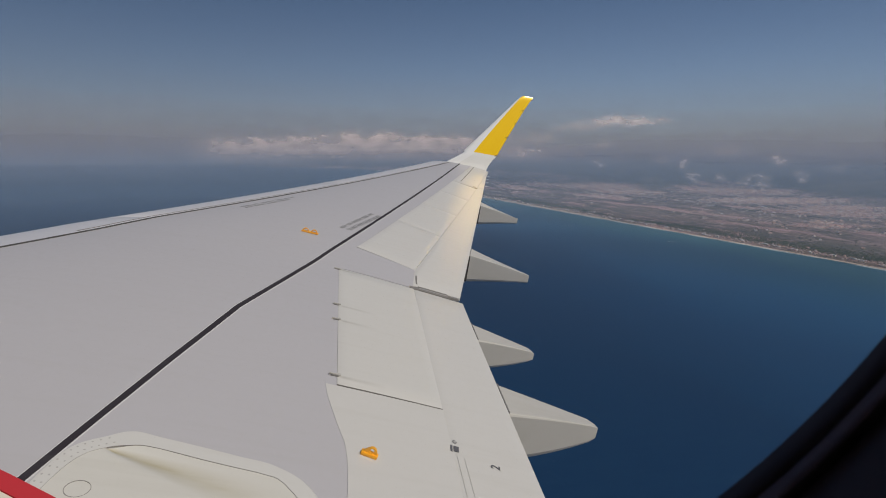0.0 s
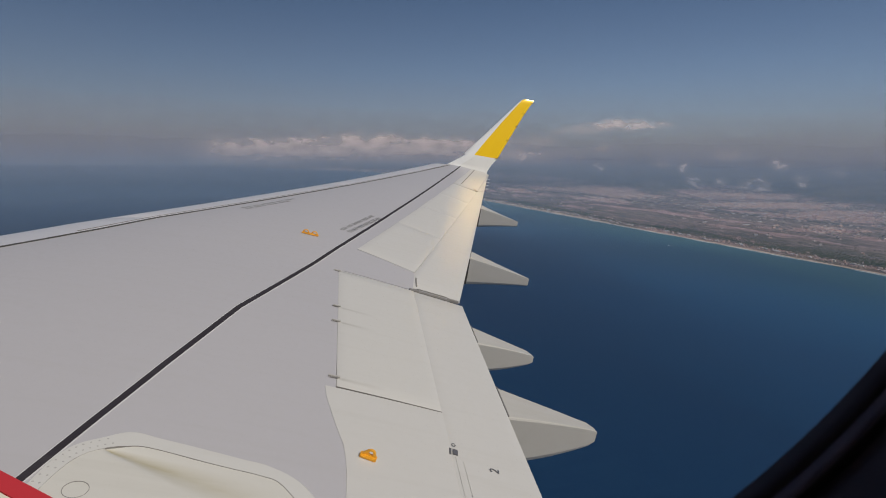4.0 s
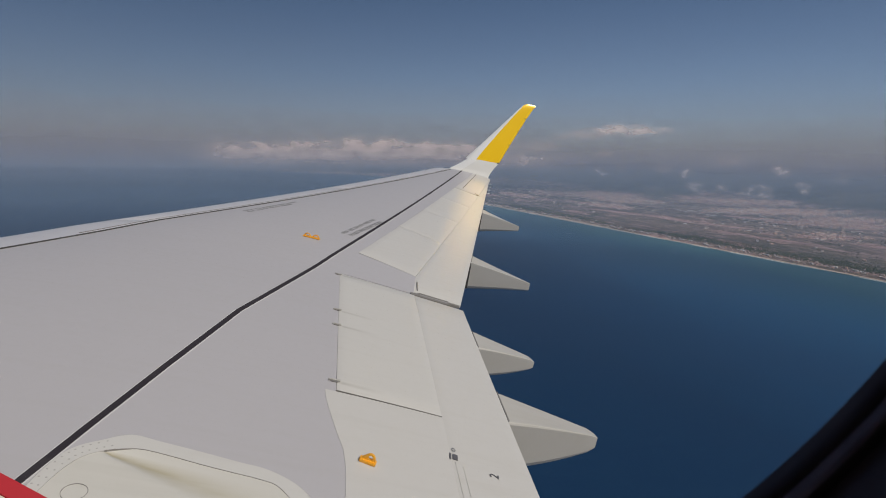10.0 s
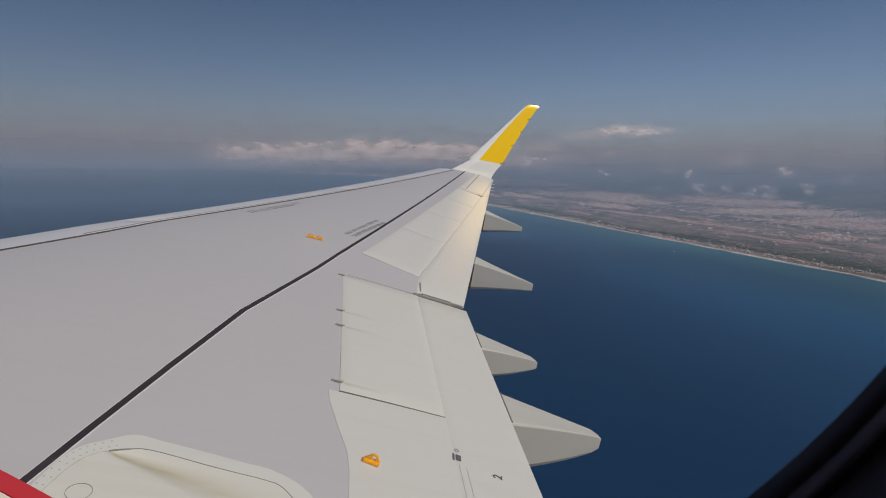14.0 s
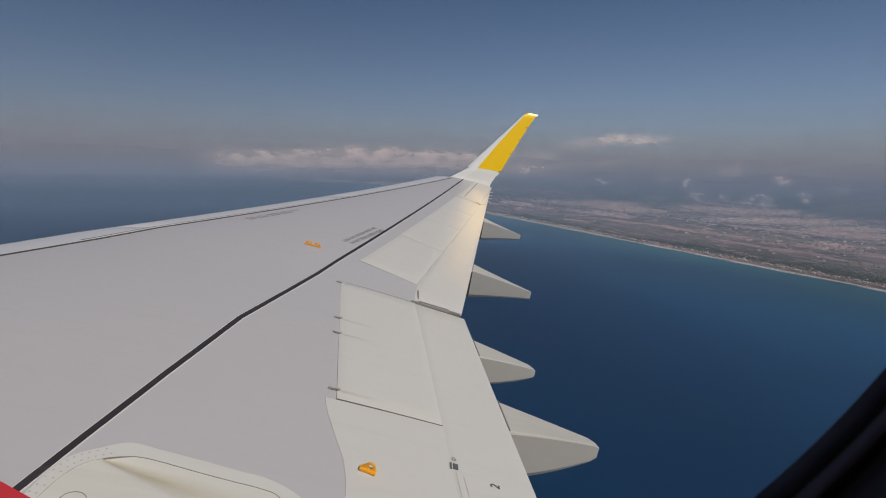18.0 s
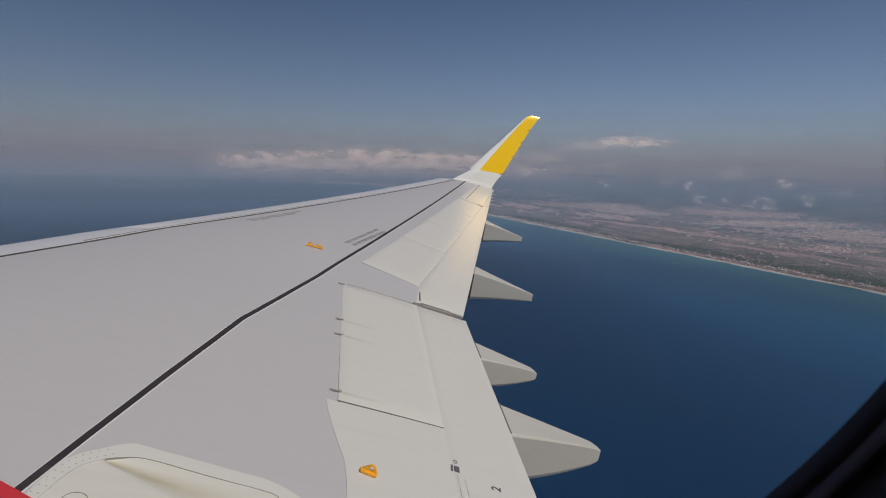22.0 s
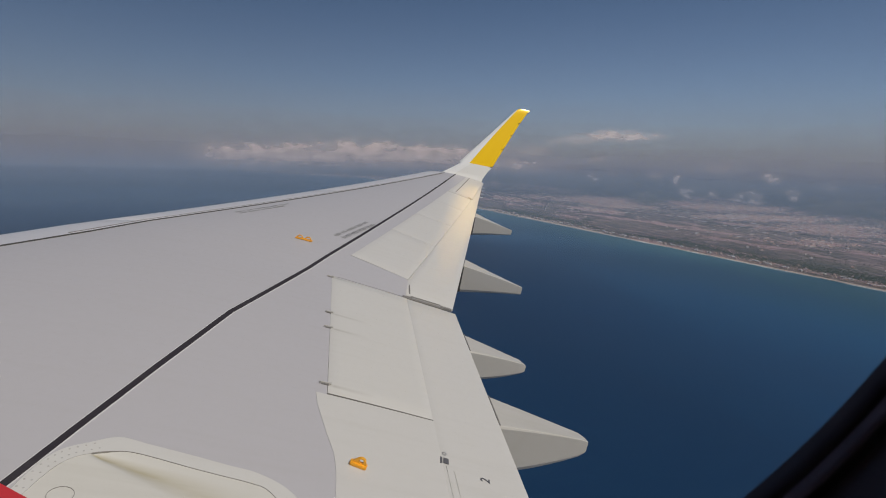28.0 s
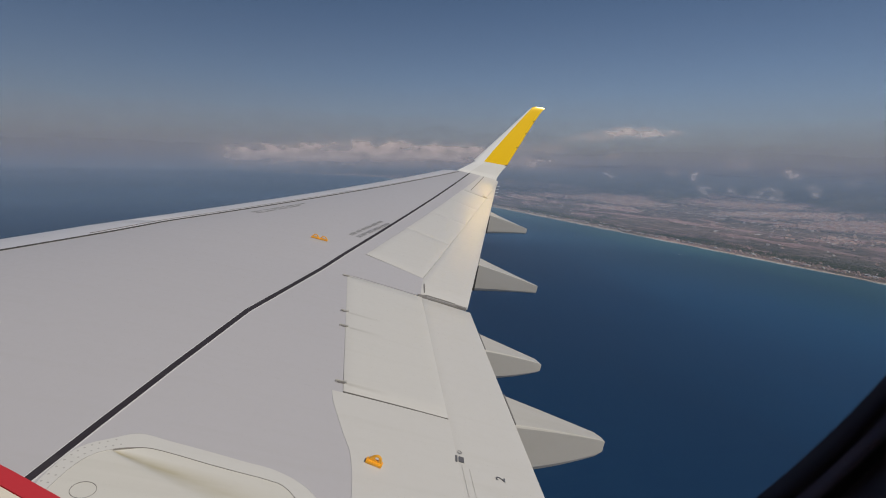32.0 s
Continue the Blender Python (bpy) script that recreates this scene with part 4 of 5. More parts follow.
ribbon("fairing_seam", [tuple(along(RIDGE, 0.04 + 0.375 * i / 12)) for i in range(13)], 0.0012, rail_grey, flange, lift=0.0142, thick=0.006, steps=2)

rivet_bm = bmesh.new()
bmesh.ops.create_cone(rivet_bm, cap_ends=True, segments=8, radius1=0.0045, radius2=0.003, depth=0.002)
rivet_me = bpy.data.meshes.new("rivet")
rivet_bm.to_mesh(rivet_me)
rivet_bm.free()
rivet_me.materials.append(rail_grey)
for i in range(13):
    for u in (0.3, 0.72):
        s = 0.10 + 0.36 * (i + (0.5 if u > 0.5 else 0.0)) / 13
        p = along(OUTLINE, s).lerp(along(RIDGE, s), u)
        r = part("rivet", rivet_me, seal_and_shade_grey, flange)
        r.location = (p.x, p.y, surf(p.x, p.y) + 0.0140)

# round cover on the shell
verts, faces, n = [], [], 40
for r, dz in ((0.0390, 0.0), (0.0390, 0.003), (0.0372, 0.003), (0.0372, 0.0)):
    for i in range(n):
        a = 2 * math.pi * i / n
        x, y = 4.308 + r * math.cos(a), 3.526 + r * math.sin(a)
        verts.append((x, y, surf(x, y) + 0.011 + dz))
for q in range(4):
    faces += [(q * n + i, q * n + (i + 1) % n, ((q + 1) % 4) * n + (i + 1) % n, ((q + 1) % 4) * n + i) for i in range(n)]
part("round_cover", mesh_from("round_cover", verts, faces, seal_and_shade_grey), seal_and_shade_grey, wing, "rim of a round access cover")


# ---- brackets, hinges, stencils ----
def on_skin(x, y, turn=0.0, lift=0.0):
    """A frame on the skin: its z is the skin's normal."""
    e = 0.02
    sx = (surf(x + e, y) - surf(x - e, y)) / (2 * e)
    sy = (surf(x, y + e) - surf(x, y - e)) / (2 * e)
    n = Vector((-sx, -sy, 1)).normalized()
    t = (Vector((math.cos(turn), math.sin(turn), 0)))
    t = (t - n * t.dot(n)).normalized()
    b = n.cross(t)
    return Matrix(((t.x, b.x, n.x, x), (t.y, b.y, n.y, y), (t.z, b.z, n.z, surf(x, y) + lift), (0, 0, 0, 1)))


def arch(bm, m, radius, height, tube, n=14):
    """A half-loop of round bar standing on the skin, in the frame's xz plane."""
    rings = []
    for i in range(n + 1):
        a = math.pi * i / n
        c, d = Vector((-radius * math.cos(a), 0, height * math.sin(a))), Vector((radius * math.sin(a), 0, height * math.cos(a))).normalized()
        out = Vector((0, 1, 0)).cross(d)
        rings.append([bm.verts.new(m @ (c + tube * (math.cos(2 * math.pi * j / 8) * out + math.sin(2 * math.pi * j / 8) * Vector((0, 1, 0))))) for j in range(8)])
    for p, q in zip(rings, rings[1:]):
        for j in range(8):
            bm.faces.new((p[j], p[(j + 1) % 8], q[(j + 1) % 8], q[j]))
    bm.faces.new(rings[0][::-1])
    bm.faces.new(rings[-1])


def fixed(bm):
    bmesh.ops.recalc_face_normals(bm, faces=bm.faces)
    return bm


def lug(bm, m, size, thick, n=32):
    """An upright tapered plate with an eye near its top, in the frame's xz plane."""
    cx, cz, eye = 0.10 * size, 0.31 * size, 0.135 * size
    outline = [(-0.46, 0.0), (0.46, 0.0), (0.46, 0.10), (0.36, 0.37), (0.27, 0.48), (0.12, 0.53), (-0.02, 0.50), (-0.14, 0.41), (-0.36, 0.20), (-0.46, 0.10)]
    rim = []
    for i in range(n):
        a = 2 * math.pi * i / n
        ux, uz = math.cos(a), math.sin(a)
        best = 9.0
        for (x0, z0), (x1, z1) in zip(outline, outline[1:] + outline[:1]):
            x0, z0, ex, ez = x0 * size - cx, z0 * size - cz, (x1 - x0) * size, (z1 - z0) * size
            det = ux * -ez + uz * ex
            if abs(det) > 1e-9:
                r, t = (x0 * -ez + z0 * ex) / det, (ux * z0 - uz * x0) / det
                if r > 0 and -1e-6 <= t <= 1 + 1e-6:
                    best = min(best, r)
        rim.append((ux, uz, best))
    rings = [[bm.verts.new(m @ Vector((cx + ux * (r if k in (0, 3) else eye), side * thick / 2, cz + uz * (r if k in (0, 3) else eye)))) for ux, uz, r in rim]
             for k, side in ((0, 1), (1, 1), (2, -1), (3, -1))]
    for k in range(4):
        p, q = rings[k], rings[(k + 1) % 4]
        for i in range(n):
            bm.faces.new((p[i], p[(i + 1) % n], q[(i + 1) % n], q[i]))


def rope_bracket(x, y, turn, size, double, label):
    m = on_skin(x, y, turn, 0.004)
    bm = bmesh.new()
    box(bm, (size, size * (0.26 if double else 0.42), 0.010 if double else 0.016), m @ pose(0, 0, 0.003 if double else 0.006), 0.003)
    base = part("rope_bracket", bm, orange_paint, wing, label)
    bm = bmesh.new()
    if double:
        for dx in (-0.25 * size, 0.25 * size):
            arch(bm, m @ pose(dx, 0, 0.006), size * 0.16, size * 0.17, size * 0.035)
    else:
        lug(bm, m @ pose(0, 0, 0.004), size, size * 0.16)
    part("loop", fixed(bm), orange_paint, base)


rope_bracket(4.665, 7.205, -0.10, 0.17, True, "orange double rope bracket on the wing")
rope_bracket(5.292, 3.982, -0.25, 0.078, False, "orange rope bracket on the wing root")

for y, w in ((6.37, 0.05), (5.60, 0.045), (5.345, 0.05), (4.61, 0.06)):
    x = 5.114 - 0.055 * (y - 4.525)
    bm = bmesh.new()
    box(bm, (w, 0.009, 0.009), on_skin(x - 0.015, y, 0, 0.007), 0.002)
    box(bm, (0.016, 0.018, 0.010), on_skin(x + 0.012, y - 0.004, 0, 0.010), 0.002)
    part("spoiler_hinge", bm, fairing_paint, wing, "small spoiler hinge fitting")
    bm = bmesh.new()
    box(bm, (w * 0.8, 0.005, 0.003), on_skin(x - 0.014, y - 0.013, 0, 0.004))
    box(bm, (0.004, 0.020, 0.003), on_skin(x - 0.016 - w * 0.5, y - 0.004, 0, 0.004))
    part("hinge_slot", bm, seal_and_shade_grey, wing)
bm = bmesh.new()
box(bm, (0.06, 0.13, 0.006), on_skin(7.39, 12.304, 0.3, 0.010), 0.002)
part("access_plate", bm, plate_paint, wing, "brownish access plate beside the aileron")


def bars(x0, y0, x1, y1, lines, height, gap, material, label):
    """Worn stencilled lines of writing, word by word, as bars."""
    r = random.Random(len(lines))
    L = math.hypot(x1 - x0, y1 - y0)
    ux, uy = (x1 - x0) / L, (y1 - y0) / L
    for j, words in enumerate(lines):
        s = 0.0
        for w in words:
            x, y = x0 + ux * (s + w / 2) + uy * j * (height + gap), y0 + uy * (s + w / 2) - ux * j * (height + gap)
            bm = bmesh.new()
            k = max(int(w / 0.034), 1)
            for i in range(k):
                c = (i + 0.5) / k - 0.5
                box(bm, (w / k * 0.50, height * r.uniform(0.7, 0.95), 0.002), on_skin(x + ux * c * w, y + uy * c * w, math.atan2(uy, ux), 0.003))
            part("stencil_bar", bm, material, wing, label)
            s += w + 0.032


bars(4.955, 7.60, 5.325, 8.58, [(0.15, 0.12, 0.27, 0.17, 0.14)], 0.058, 0.028, pale_ink, "worn grey stencilled writing")
bars(3.86, 7.80, 4.33, 8.74, [(0.16, 0.10, 0.26, 0.14, 0.20), (0.12, 0.2, 0.18, 0.22)], 0.035, 0.02, pale_ink, "worn grey stencilled writing near the leading edge")


def stencil(text, x, y, turn, size, material, narrow=0.75, name="stencil_number", label="dark stencilled number"):
    cu = bpy.data.curves.new("stencil", "FONT")
    cu.body, cu.size, cu.align_x, cu.align_y, cu.extrude = text, size, "CENTER", "CENTER", 0.0008
    ob = new("stencil", cu)
    dg = bpy.context.evaluated_depsgraph_get()
    me = bpy.data.meshes.new_from_object(ob.evaluated_get(dg))
    bpy.data.objects.remove(ob)
    me.transform(on_skin(x, y, turn, 0.003) @ Matrix.Diagonal((narrow, 1, 1, 1)))
    me.materials.clear()
    me.materials.append(material)
    return part(name, me, material, wing, label)


stencil("2", 5.934, 4.094, 1.42, 0.070, ink, 0.95)
stencil("DO NOT WALK OUTSIDE THIS AREA", 5.222, 8.045, math.atan2(0.98, 0.37), 0.082, pale_ink, 0.72, "stencil_writing", "worn grey stencilled warning")
bm = bmesh.new()
box(bm, (0.026, 0.042, 0.002), on_skin(5.738, 4.168, -0.12, 0.004))
box(bm, (0.010, 0.050, 0.002), on_skin(5.712, 4.168, -0.12, 0.004))
part("stencil_mark", bm, ink, wing, "dark square stencilled mark")
verts, faces, n = [], [], 20
for r in (0.0080, 0.0110):
    for i in range(n):
        a = 2 * math.pi * i / n
        x, y = 5.737 + r * math.cos(a), 4.225 + r * 1.2 * math.sin(a)
        verts.append((x, y, surf(x, y) + 0.004))
faces = [(i, (i + 1) % n, n + (i + 1) % n, n + i) for i in range(n)]
part("stencil_ring", mesh_from("stencil_ring", verts, faces, ink), ink, wing)
ribbon("flap_scuff", [(5.745, 3.10), (5.735, 4.13)], 0.0025, scuff_paint, wing, lift=0.002, thick=0.001)
ribbon("flap_scuff", [(5.785, 3.10), (5.772, 4.11)], 0.002, scuff_paint, wing, lift=0.002, thick=0.001)


# ---- flap track fairings ----
def track_fairing(y, x_tail, z_tail, deep, width, tail_deep, tail_width, soft, label):
    """A canoe-shaped fairing under the trailing edge: flat top, upright sides, a cut-off tail."""
    x_te = te(y)
    x0, rings = x_te - 1.1, []
    xs = [x0 + (x_te - 0.030 - x0) * i / 9 for i in range(10)] + [x_te - 0.006] + [x_te + 0.004 + (x_tail - x_te - 0.004) * i / 13 for i in range(14)]
    n = len(xs) - 1
    e = 0.016 + 0.020 * soft
    prof = ((-0.5 + e, 0.0), (0.5 - e, 0.0), (0.5 - 0.4 * e, -0.25 * e), (0.5, -1.1 * e), (0.45, -0.5), (0.405, -0.86), (0.35, -0.955), (0.24, -1.0), (-0.24, -1.0), (-0.35, -0.955), (-0.405, -0.86), (-0.45, -0.5), (-0.5, -1.1 * e), (-0.5 + 0.4 * e, -0.25 * e))
    for i, x in enumerate(xs):
        s = min(max((x - x_te) / (x_tail - x_te), 0.0), 1.0)
        if i < 10:
            ztop = min(belly(x, y), zbase(y) - 0.03)
            q = (x - x0) / (x_te - x0)
            d, w = 0.6 * deep * math.sin(0.5 * math.pi * min(q * 1.3, 1.0)) + 0.01, 0.8 * width * math.sin(0.5 * math.pi * min(q * 1.5 + 0.05, 1.0))
        else:
            ztop = zbase(y) - 0.009 + (z_tail - zbase(y) + 0.009) * (0.85 * s + 0.15 * s * s)
            if i == 10:
                ztop = zbase(y) - 0.03
            d = deep + (tail_deep - deep) * (0.35 * s + 0.65 * s ** 1.8 if soft else s)
            w = width + (tail_width - width) * s
        if i == n and soft:
            d, w = d * 0.8, w * 0.7
            ztop -= 0.012
        ring = []
        for px, pz in prof:
            # the front of the top follows the swept, rising trailing edge; the tail narrows from its outboard side
            yy = y + px * w - 0.5 * (1 - soft) * (width - w)
            ring.append((x + (te(yy) - x_te) * (1 - s), yy, ztop + (zbase(yy) - zbase(y)) * (1 - s) + pz * d))
        rings.append(ring)
    verts = [v for r in rings for v in r]
    m = len(rings[0])
    faces = [(i * m + j, i * m + (j + 1) % m, (i + 1) * m + (j + 1) % m, (i + 1) * m + j) for i in range(n) for j in range(m)]
    faces += [tuple(range(m))[::-1], tuple(n * m + j for j in range(m))]
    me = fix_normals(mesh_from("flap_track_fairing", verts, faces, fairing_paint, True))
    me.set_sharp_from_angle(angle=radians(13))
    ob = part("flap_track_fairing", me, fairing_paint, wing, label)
    turn = math.degrees(math.atan2(te(y + 0.1) - te(y - 0.1), 0.2))
    lean = math.degrees(math.atan2(zbase(y + 0.1) - zbase(y - 0.1), 0.2))
    # thin grey bar painting the shadow line between flap and fairing
    bm = bmesh.new()
    box(bm, (0.007, width * 0.95, 0.012), pose(x_te + 0.007, y, zbase(y) - 0.008, lean, 0, -turn))
    part("gap_shade_strip", bm, seal_and_shade_grey, ob)
    # solid near-black block: paints the shade of the gap before the fairing
    bm = bmesh.new()
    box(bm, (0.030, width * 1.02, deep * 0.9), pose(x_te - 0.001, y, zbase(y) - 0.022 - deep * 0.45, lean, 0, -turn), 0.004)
    part("fairing_gap_shade", bm, gap_dark, ob, "near-black block painted as the shade of the gap in front of the fairing")


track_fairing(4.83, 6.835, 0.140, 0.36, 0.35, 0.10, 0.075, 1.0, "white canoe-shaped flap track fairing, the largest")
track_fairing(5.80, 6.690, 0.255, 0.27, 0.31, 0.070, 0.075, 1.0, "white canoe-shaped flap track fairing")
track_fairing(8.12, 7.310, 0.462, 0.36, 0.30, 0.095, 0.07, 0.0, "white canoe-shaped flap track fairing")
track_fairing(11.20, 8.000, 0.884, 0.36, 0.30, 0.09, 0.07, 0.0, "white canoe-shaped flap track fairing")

# ---- winglet ----
#           x front, x back, y, z, lean of the blade in degrees, thickness
SECTIONS = [(6.7, 8.155, 14.8, 1.555, 6, 0.115), (6.86, 8.175, 14.93, 1.585, 14, 0.11), (7.02, 8.2, 15.05, 1.625, 28, 0.105), (7.16, 8.235, 15.145, 1.7, 48, 0.1),
            (7.27, 8.275, 15.185, 1.775, 60, 0.095), (7.47, 8.36, 15.235, 1.915, 68, 0.09), (7.6, 8.445, 15.273, 2.015, 72, 0.084), (7.575, 8.465, 15.284, 2.045, 73, 0.08), (7.83, 8.6, 15.387, 2.34, 73, 0.07), (8.28, 8.86, 15.583, 2.87, 73, 0.055),
            (8.62, 9.06, 15.724, 3.28, 73, 0.045), (8.88, 9.235, 15.835, 3.6, 73, 0.035), (8.97, 9.3, 15.864, 3.69, 73, 0.028), (9.05, 9.33, 15.881, 3.735, 73, 0.016)]


def blade(split, back, name, material, parent, label, first=0):
    """Part of the winglet's skin ahead of the split (or behind it)."""
    verts, faces, m = [], [], 0
    rows = []
    for x0, x1, y, z, lean, thick in SECTIONS[first:]:
        s = split(z)
        us = [s * q for q in (0.0, 0.03, 0.08, 0.15, 0.24, 0.32, 0.45, 0.7, 1.0)] if not back else [s + (1 - s) * i / 8 for i in range(9)]
        nrm = Vector((0, -math.sin(radians(lean)), math.cos(radians(lean))))
        row = []
        for sign in (1, -1):
            for u in us if sign == 1 else us[::-1]:
                # the inner face is flat behind its rounded nose
                h = thick * (0.42 * math.sqrt(min(u / 0.10, 1.0)) * (1 - 0.25 * u) * min(max((z - 1.55) / 0.32, 0.12), 1.0) if sign == 1 else 1.3 * math.sqrt(u) * (1 - u) + 0.004)
                toe = 0.042 * (x1 - x0) * (u - 0.5) * min(max((z - 1.70) / 0.35, 0.0), 1.0)
                row.append(Vector((x0 + (x1 - x0) * u, y + toe, z)) + nrm * h * sign)
        rows.append(row)
    m = len(rows[0])
    verts = [v for r in rows for v in r]
    faces = [(i * m + j, i * m + (j + 1) % m, (i + 1) * m + (j + 1) % m, (i + 1) * m + j) for i in range(len(rows) - 1) for j in range(m)]
    faces += [tuple(range(m))[::-1], tuple((len(rows) - 1) * m + j for j in range(m))]
    me = fix_normals(mesh_from(name, verts, faces, material, True))
    me.set_sharp_from_angle(angle=radians(50))
    return part(name, me, material, parent, label)


def band(z):
    return 0.30 - 0.19 * min(max((z - 2.05) / 1.55, 0.0), 1.0) - 0.09 * min(max((z - 3.60) / 0.09, 0.0), 1.0)


winglet = blade(band, False, "winglet", edge_metal, wing, "tall winglet with a white leading edge and yellow face")
low_part = SECTIONS[:8]
saved = SECTIONS[:]
SECTIONS[:] = low_part
blade(band, True, "winglet_root", winglet_white, winglet, "white curved root of the winglet")
SECTIONS[:] = saved
blade(band, True, "yellow_face", yellow_paint, winglet, "bright yellow painted face of the winglet", first=7)
bm = bmesh.new()
box(bm, (0.03, 0.02, 0.018), pose(7.585, 15.265, 2.03, 0, -8, 0), 0.004)
part("tip_light", bm, gap_dark, winglet, "dark notch of the tip light")
for x, y, z in ((9.30, 15.87, 3.66), (9.10, 15.75, 3.34), (8.93, 15.63, 2.98), (8.72, 15.48, 2.57), (8.48, 15.275, 2.06)):
    bm = bmesh.new()
    bmesh.ops.create_cone(bm, cap_ends=True, segments=8, radius1=0.012, radius2=0.006, depth=0.085, matrix=pose(x - 0.025, y - 0.012, z, 0, 80, 0))
    part("static_wick", bm, gap_dark, winglet, "thin dark static wick")
for y in (12.9, 13.3, 13.7, 14.1):
    bm = bmesh.new()
    bmesh.ops.create_cone(bm, cap_ends=True, segments=8, radius1=0.010, radius2=0.004, depth=0.10, matrix=pose(te(y) + 0.03, y, surf(te(y), y) - 0.01, 0, 85, 0))
    part("static_wick", bm, fairing_paint, wing)

# ---- cabin wall and window ----
WX, WY, WZ = EYE.x + 0.0007, EYE.y + 0.0975, EYE.z + 0.1066
WA, WB = 0.1525, 0.2130


def oval(grow, y, n=240):
    """The window's outline at depth y, widening outwards from the seat."""
    f = max((y - EYE.y) / 0.0975, 1.0)
    cx, cz = EYE.x + 0.0007 * f, EYE.z + 0.1066 * f
    return [Vector((cx + (WA * f + grow) * math.cos(2 * math.pi * i / n), y, cz + (WB * f + grow) * math.sin(2 * math.pi * i / n))) for i in range(n)]


def skin_y(z, inset=0.0):
    """The round body's side at a height."""
    return math.sqrt(max((1.995 - inset) ** 2 - (z - 1.35) ** 2, 0.01))


def loft(name, rings, material, parent, label=""):
    n = len(rings[0])
    verts = [v for r in rings for v in r]
    faces = [(q * n + i, q * n + (i + 1) % n, (q + 1) * n + (i + 1) % n, (q + 1) * n + i) for q in range(len(rings) - 1) for i in range(n)]
    me = fix_normals(mesh_from(name, verts, faces, material, True))
    return part(name, me, material, parent, label)


window = tagged(new("window_1"), "oval cabin window with dark rubber seal and clear pane", "window", kind="structure")
window.matrix_basis = AIR
loft("window_seal", [oval(0.0, WY), oval(0.0002, WY - 0.002), oval(0.0008, WY - 0.0035), oval(0.0022, WY - 0.004), oval(0.0024, WY - 0.002), oval(0.006, WY + 0.014), oval(0.0025, WY + 0.014), oval(0.0, WY)], rubber, window, "black rubber window seal")
loft("window_frame", [oval(0.0022, WY - 0.003), oval(0.0025, WY - 0.0052), oval(0.0032, WY - 0.0062), oval(0.0040, WY - 0.0062), oval(0.0046, WY - 0.0054), oval(0.0048, WY - 0.003)], trim_dark, window, "grey plastic window reveal")
loft("frame_groove", [oval(0.0047, WY - 0.003), oval(0.0072, WY - 0.002), oval(0.0074, WY - 0.006)], rubber, window, "dark groove round the window reveal")
n = 240
pane = part("pane", mesh_from("pane", oval(0.006, WY + 0.007), [tuple(range(n))], pane_mat), pane_mat, window, "clear acrylic window pane")
pane.visible_shadow = False

side = tagged(new("wall_1"), "dark cabin side wall around the window", "wall", kind="structure")
side.matrix_basis = AIR


def frame_ring(half, inset, share=1.0, start=None):
    out = []
    for i in range(n):
        a = 2 * math.pi * i / n
        c, s = math.cos(a), math.sin(a)
        f = half / max(abs(c), abs(s))
        x, z = WX + c * f, WZ - 0.02 + s * f
        p = Vector((x, 0, z))
        if start:
            p = start[i].lerp(p, share)
        out.append(Vector((p.x, skin_y(p.z, inset), p.z)))
    return out


HALF = 0.46
near = oval(0.05, WY - 0.042)
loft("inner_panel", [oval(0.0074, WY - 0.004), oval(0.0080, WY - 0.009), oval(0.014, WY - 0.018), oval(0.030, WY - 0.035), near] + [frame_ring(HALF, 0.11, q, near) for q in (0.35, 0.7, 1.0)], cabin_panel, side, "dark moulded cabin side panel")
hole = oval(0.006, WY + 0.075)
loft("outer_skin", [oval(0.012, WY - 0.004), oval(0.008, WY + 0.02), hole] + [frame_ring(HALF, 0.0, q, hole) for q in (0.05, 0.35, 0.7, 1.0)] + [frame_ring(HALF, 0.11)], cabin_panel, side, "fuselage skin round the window")

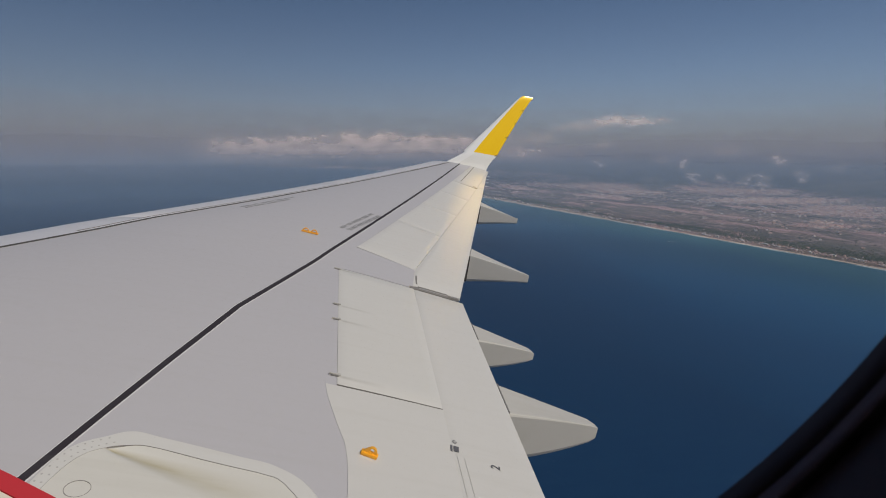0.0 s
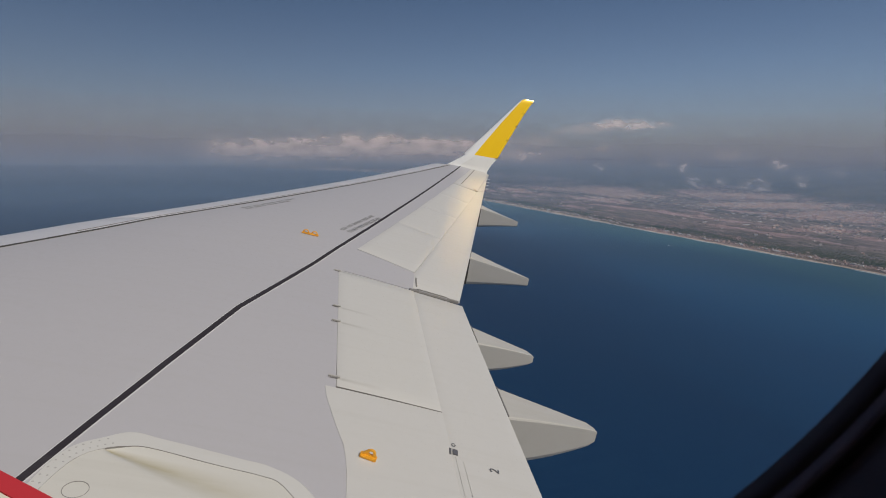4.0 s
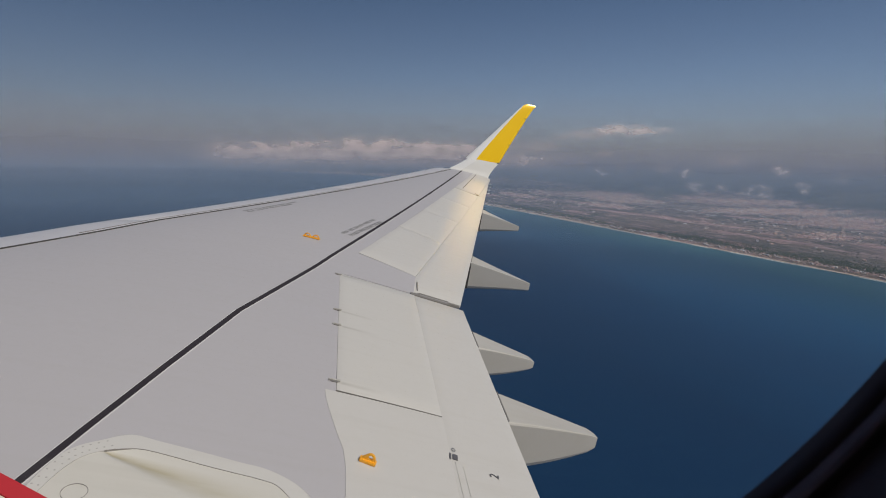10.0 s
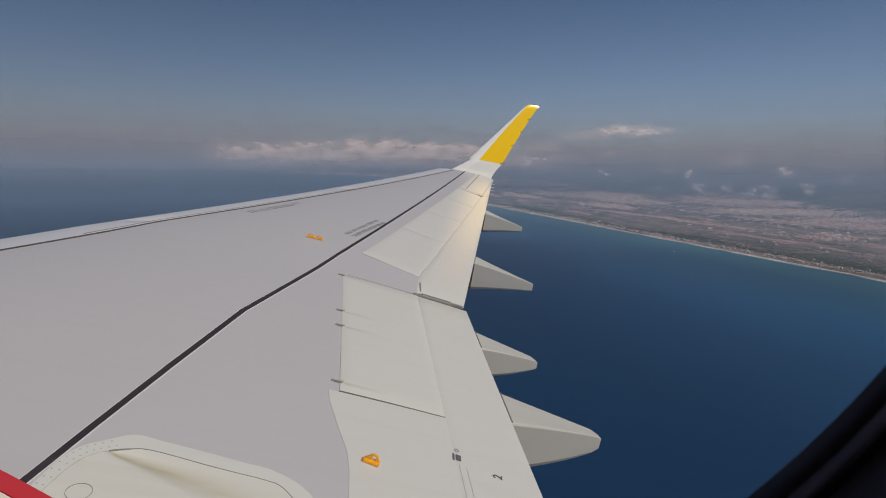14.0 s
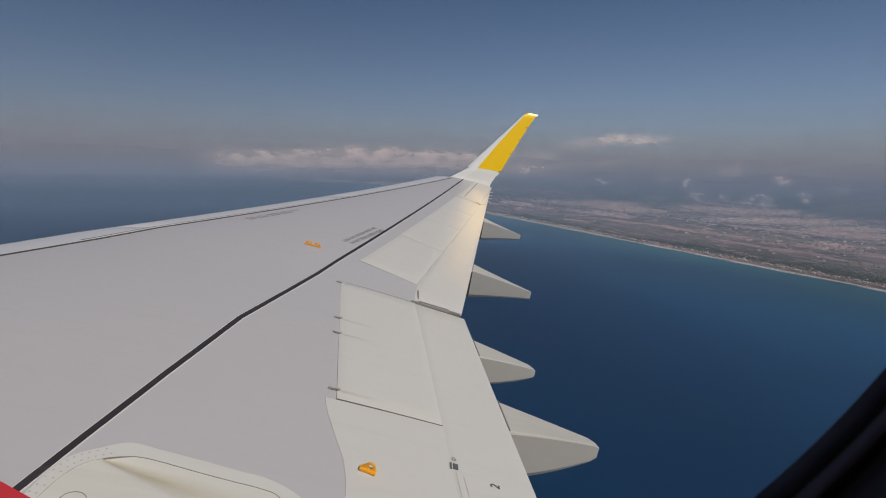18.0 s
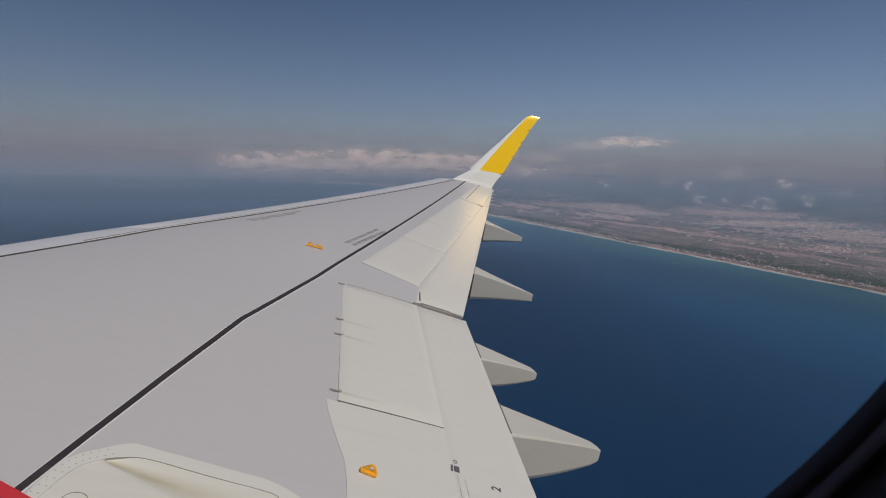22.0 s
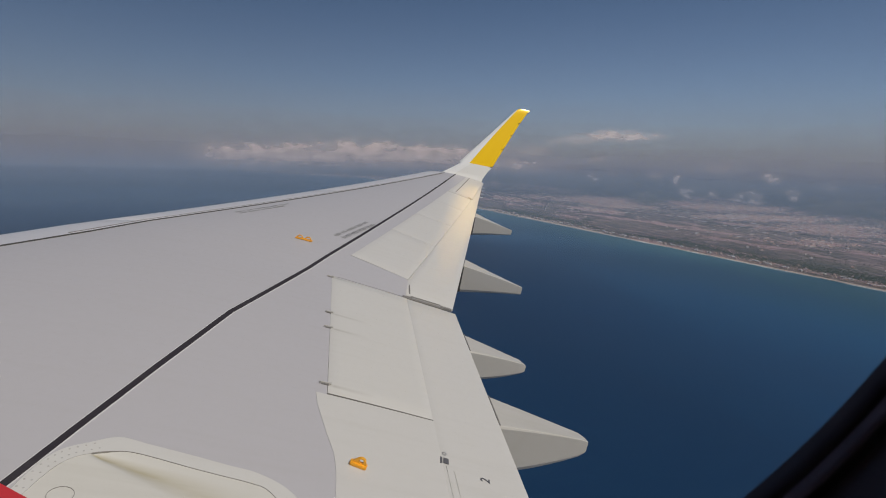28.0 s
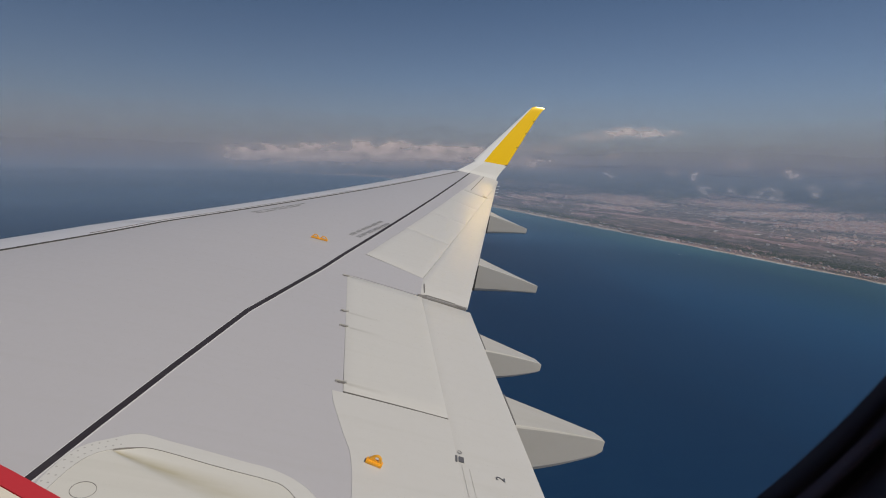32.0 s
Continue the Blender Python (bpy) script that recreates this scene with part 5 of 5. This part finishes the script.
# the rest of the round cabin shell, unseen, keeping sky light out
shell = tagged(new("wall_2"), "dark round cabin shell behind the window seat", "wall", kind="structure")
shell.matrix_basis = AIR
X0, X1 = WX - 7.0, WX + 6.0
a_lo, a_hi = math.asin((WZ - 0.02 - HALF - 1.35) / 1.995), math.asin((WZ - 0.02 + HALF - 1.35) / 1.995)


def tube(name, radius, x0, x1, a0, a1, material):
    na = max(int((a1 - a0) / 0.09), 4)
    verts = [(x, radius * math.cos(a0 + (a1 - a0) * i / na), 1.35 + radius * math.sin(a0 + (a1 - a0) * i / na)) for i in range(na + 1) for x in (x0, x1)]
    faces = [(2 * i, 2 * i + 1, 2 * i + 3, 2 * i + 2) for i in range(na)]
    return part(name, mesh_from(name, verts, faces, material, True), material, shell)


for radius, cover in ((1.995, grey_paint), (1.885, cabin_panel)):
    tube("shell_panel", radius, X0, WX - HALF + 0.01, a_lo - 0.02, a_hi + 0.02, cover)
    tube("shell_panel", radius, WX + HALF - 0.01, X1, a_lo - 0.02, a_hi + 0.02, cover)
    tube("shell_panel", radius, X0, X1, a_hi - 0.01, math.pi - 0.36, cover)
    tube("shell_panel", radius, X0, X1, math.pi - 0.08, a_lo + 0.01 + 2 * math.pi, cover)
    # port side: wall between unseen window openings, added to light the cabin
    for q in range(24):
        xa = X0 + 0.53 * q
        tube("shell_panel", radius, xa, xa + 0.27, math.pi - 0.37, math.pi - 0.07, cover)
    tube("shell_panel", radius, X0 + 0.53 * 24, X1, math.pi - 0.37, math.pi - 0.07, cover)
for x in (X0, X1):
    bm = bmesh.new()
    bmesh.ops.create_cone(bm, cap_ends=True, segments=48, radius1=1.99, radius2=1.99, depth=0.05, matrix=pose(x, 0, 1.35, 0, 90, 0))
    part("bulkhead", bm, cabin_panel, shell)
bm = bmesh.new()
box(bm, (12.9, 3.3, 0.06), pose(WX - 0.5, 0, 0.45))
floor = part("floor", bm, cabin_panel, None)
floor.matrix_basis = AIR
tagged(floor, "dark cabin floor", "floor", kind="structure")
bm = bmesh.new()
box(bm, (12.9, 2.2, 0.05), pose(WX - 0.5, 0, 2.85))
ceiling = part("ceiling", bm, cabin_panel, None)
ceiling.matrix_basis = AIR
tagged(ceiling, "dark cabin ceiling", "ceiling", kind="structure")
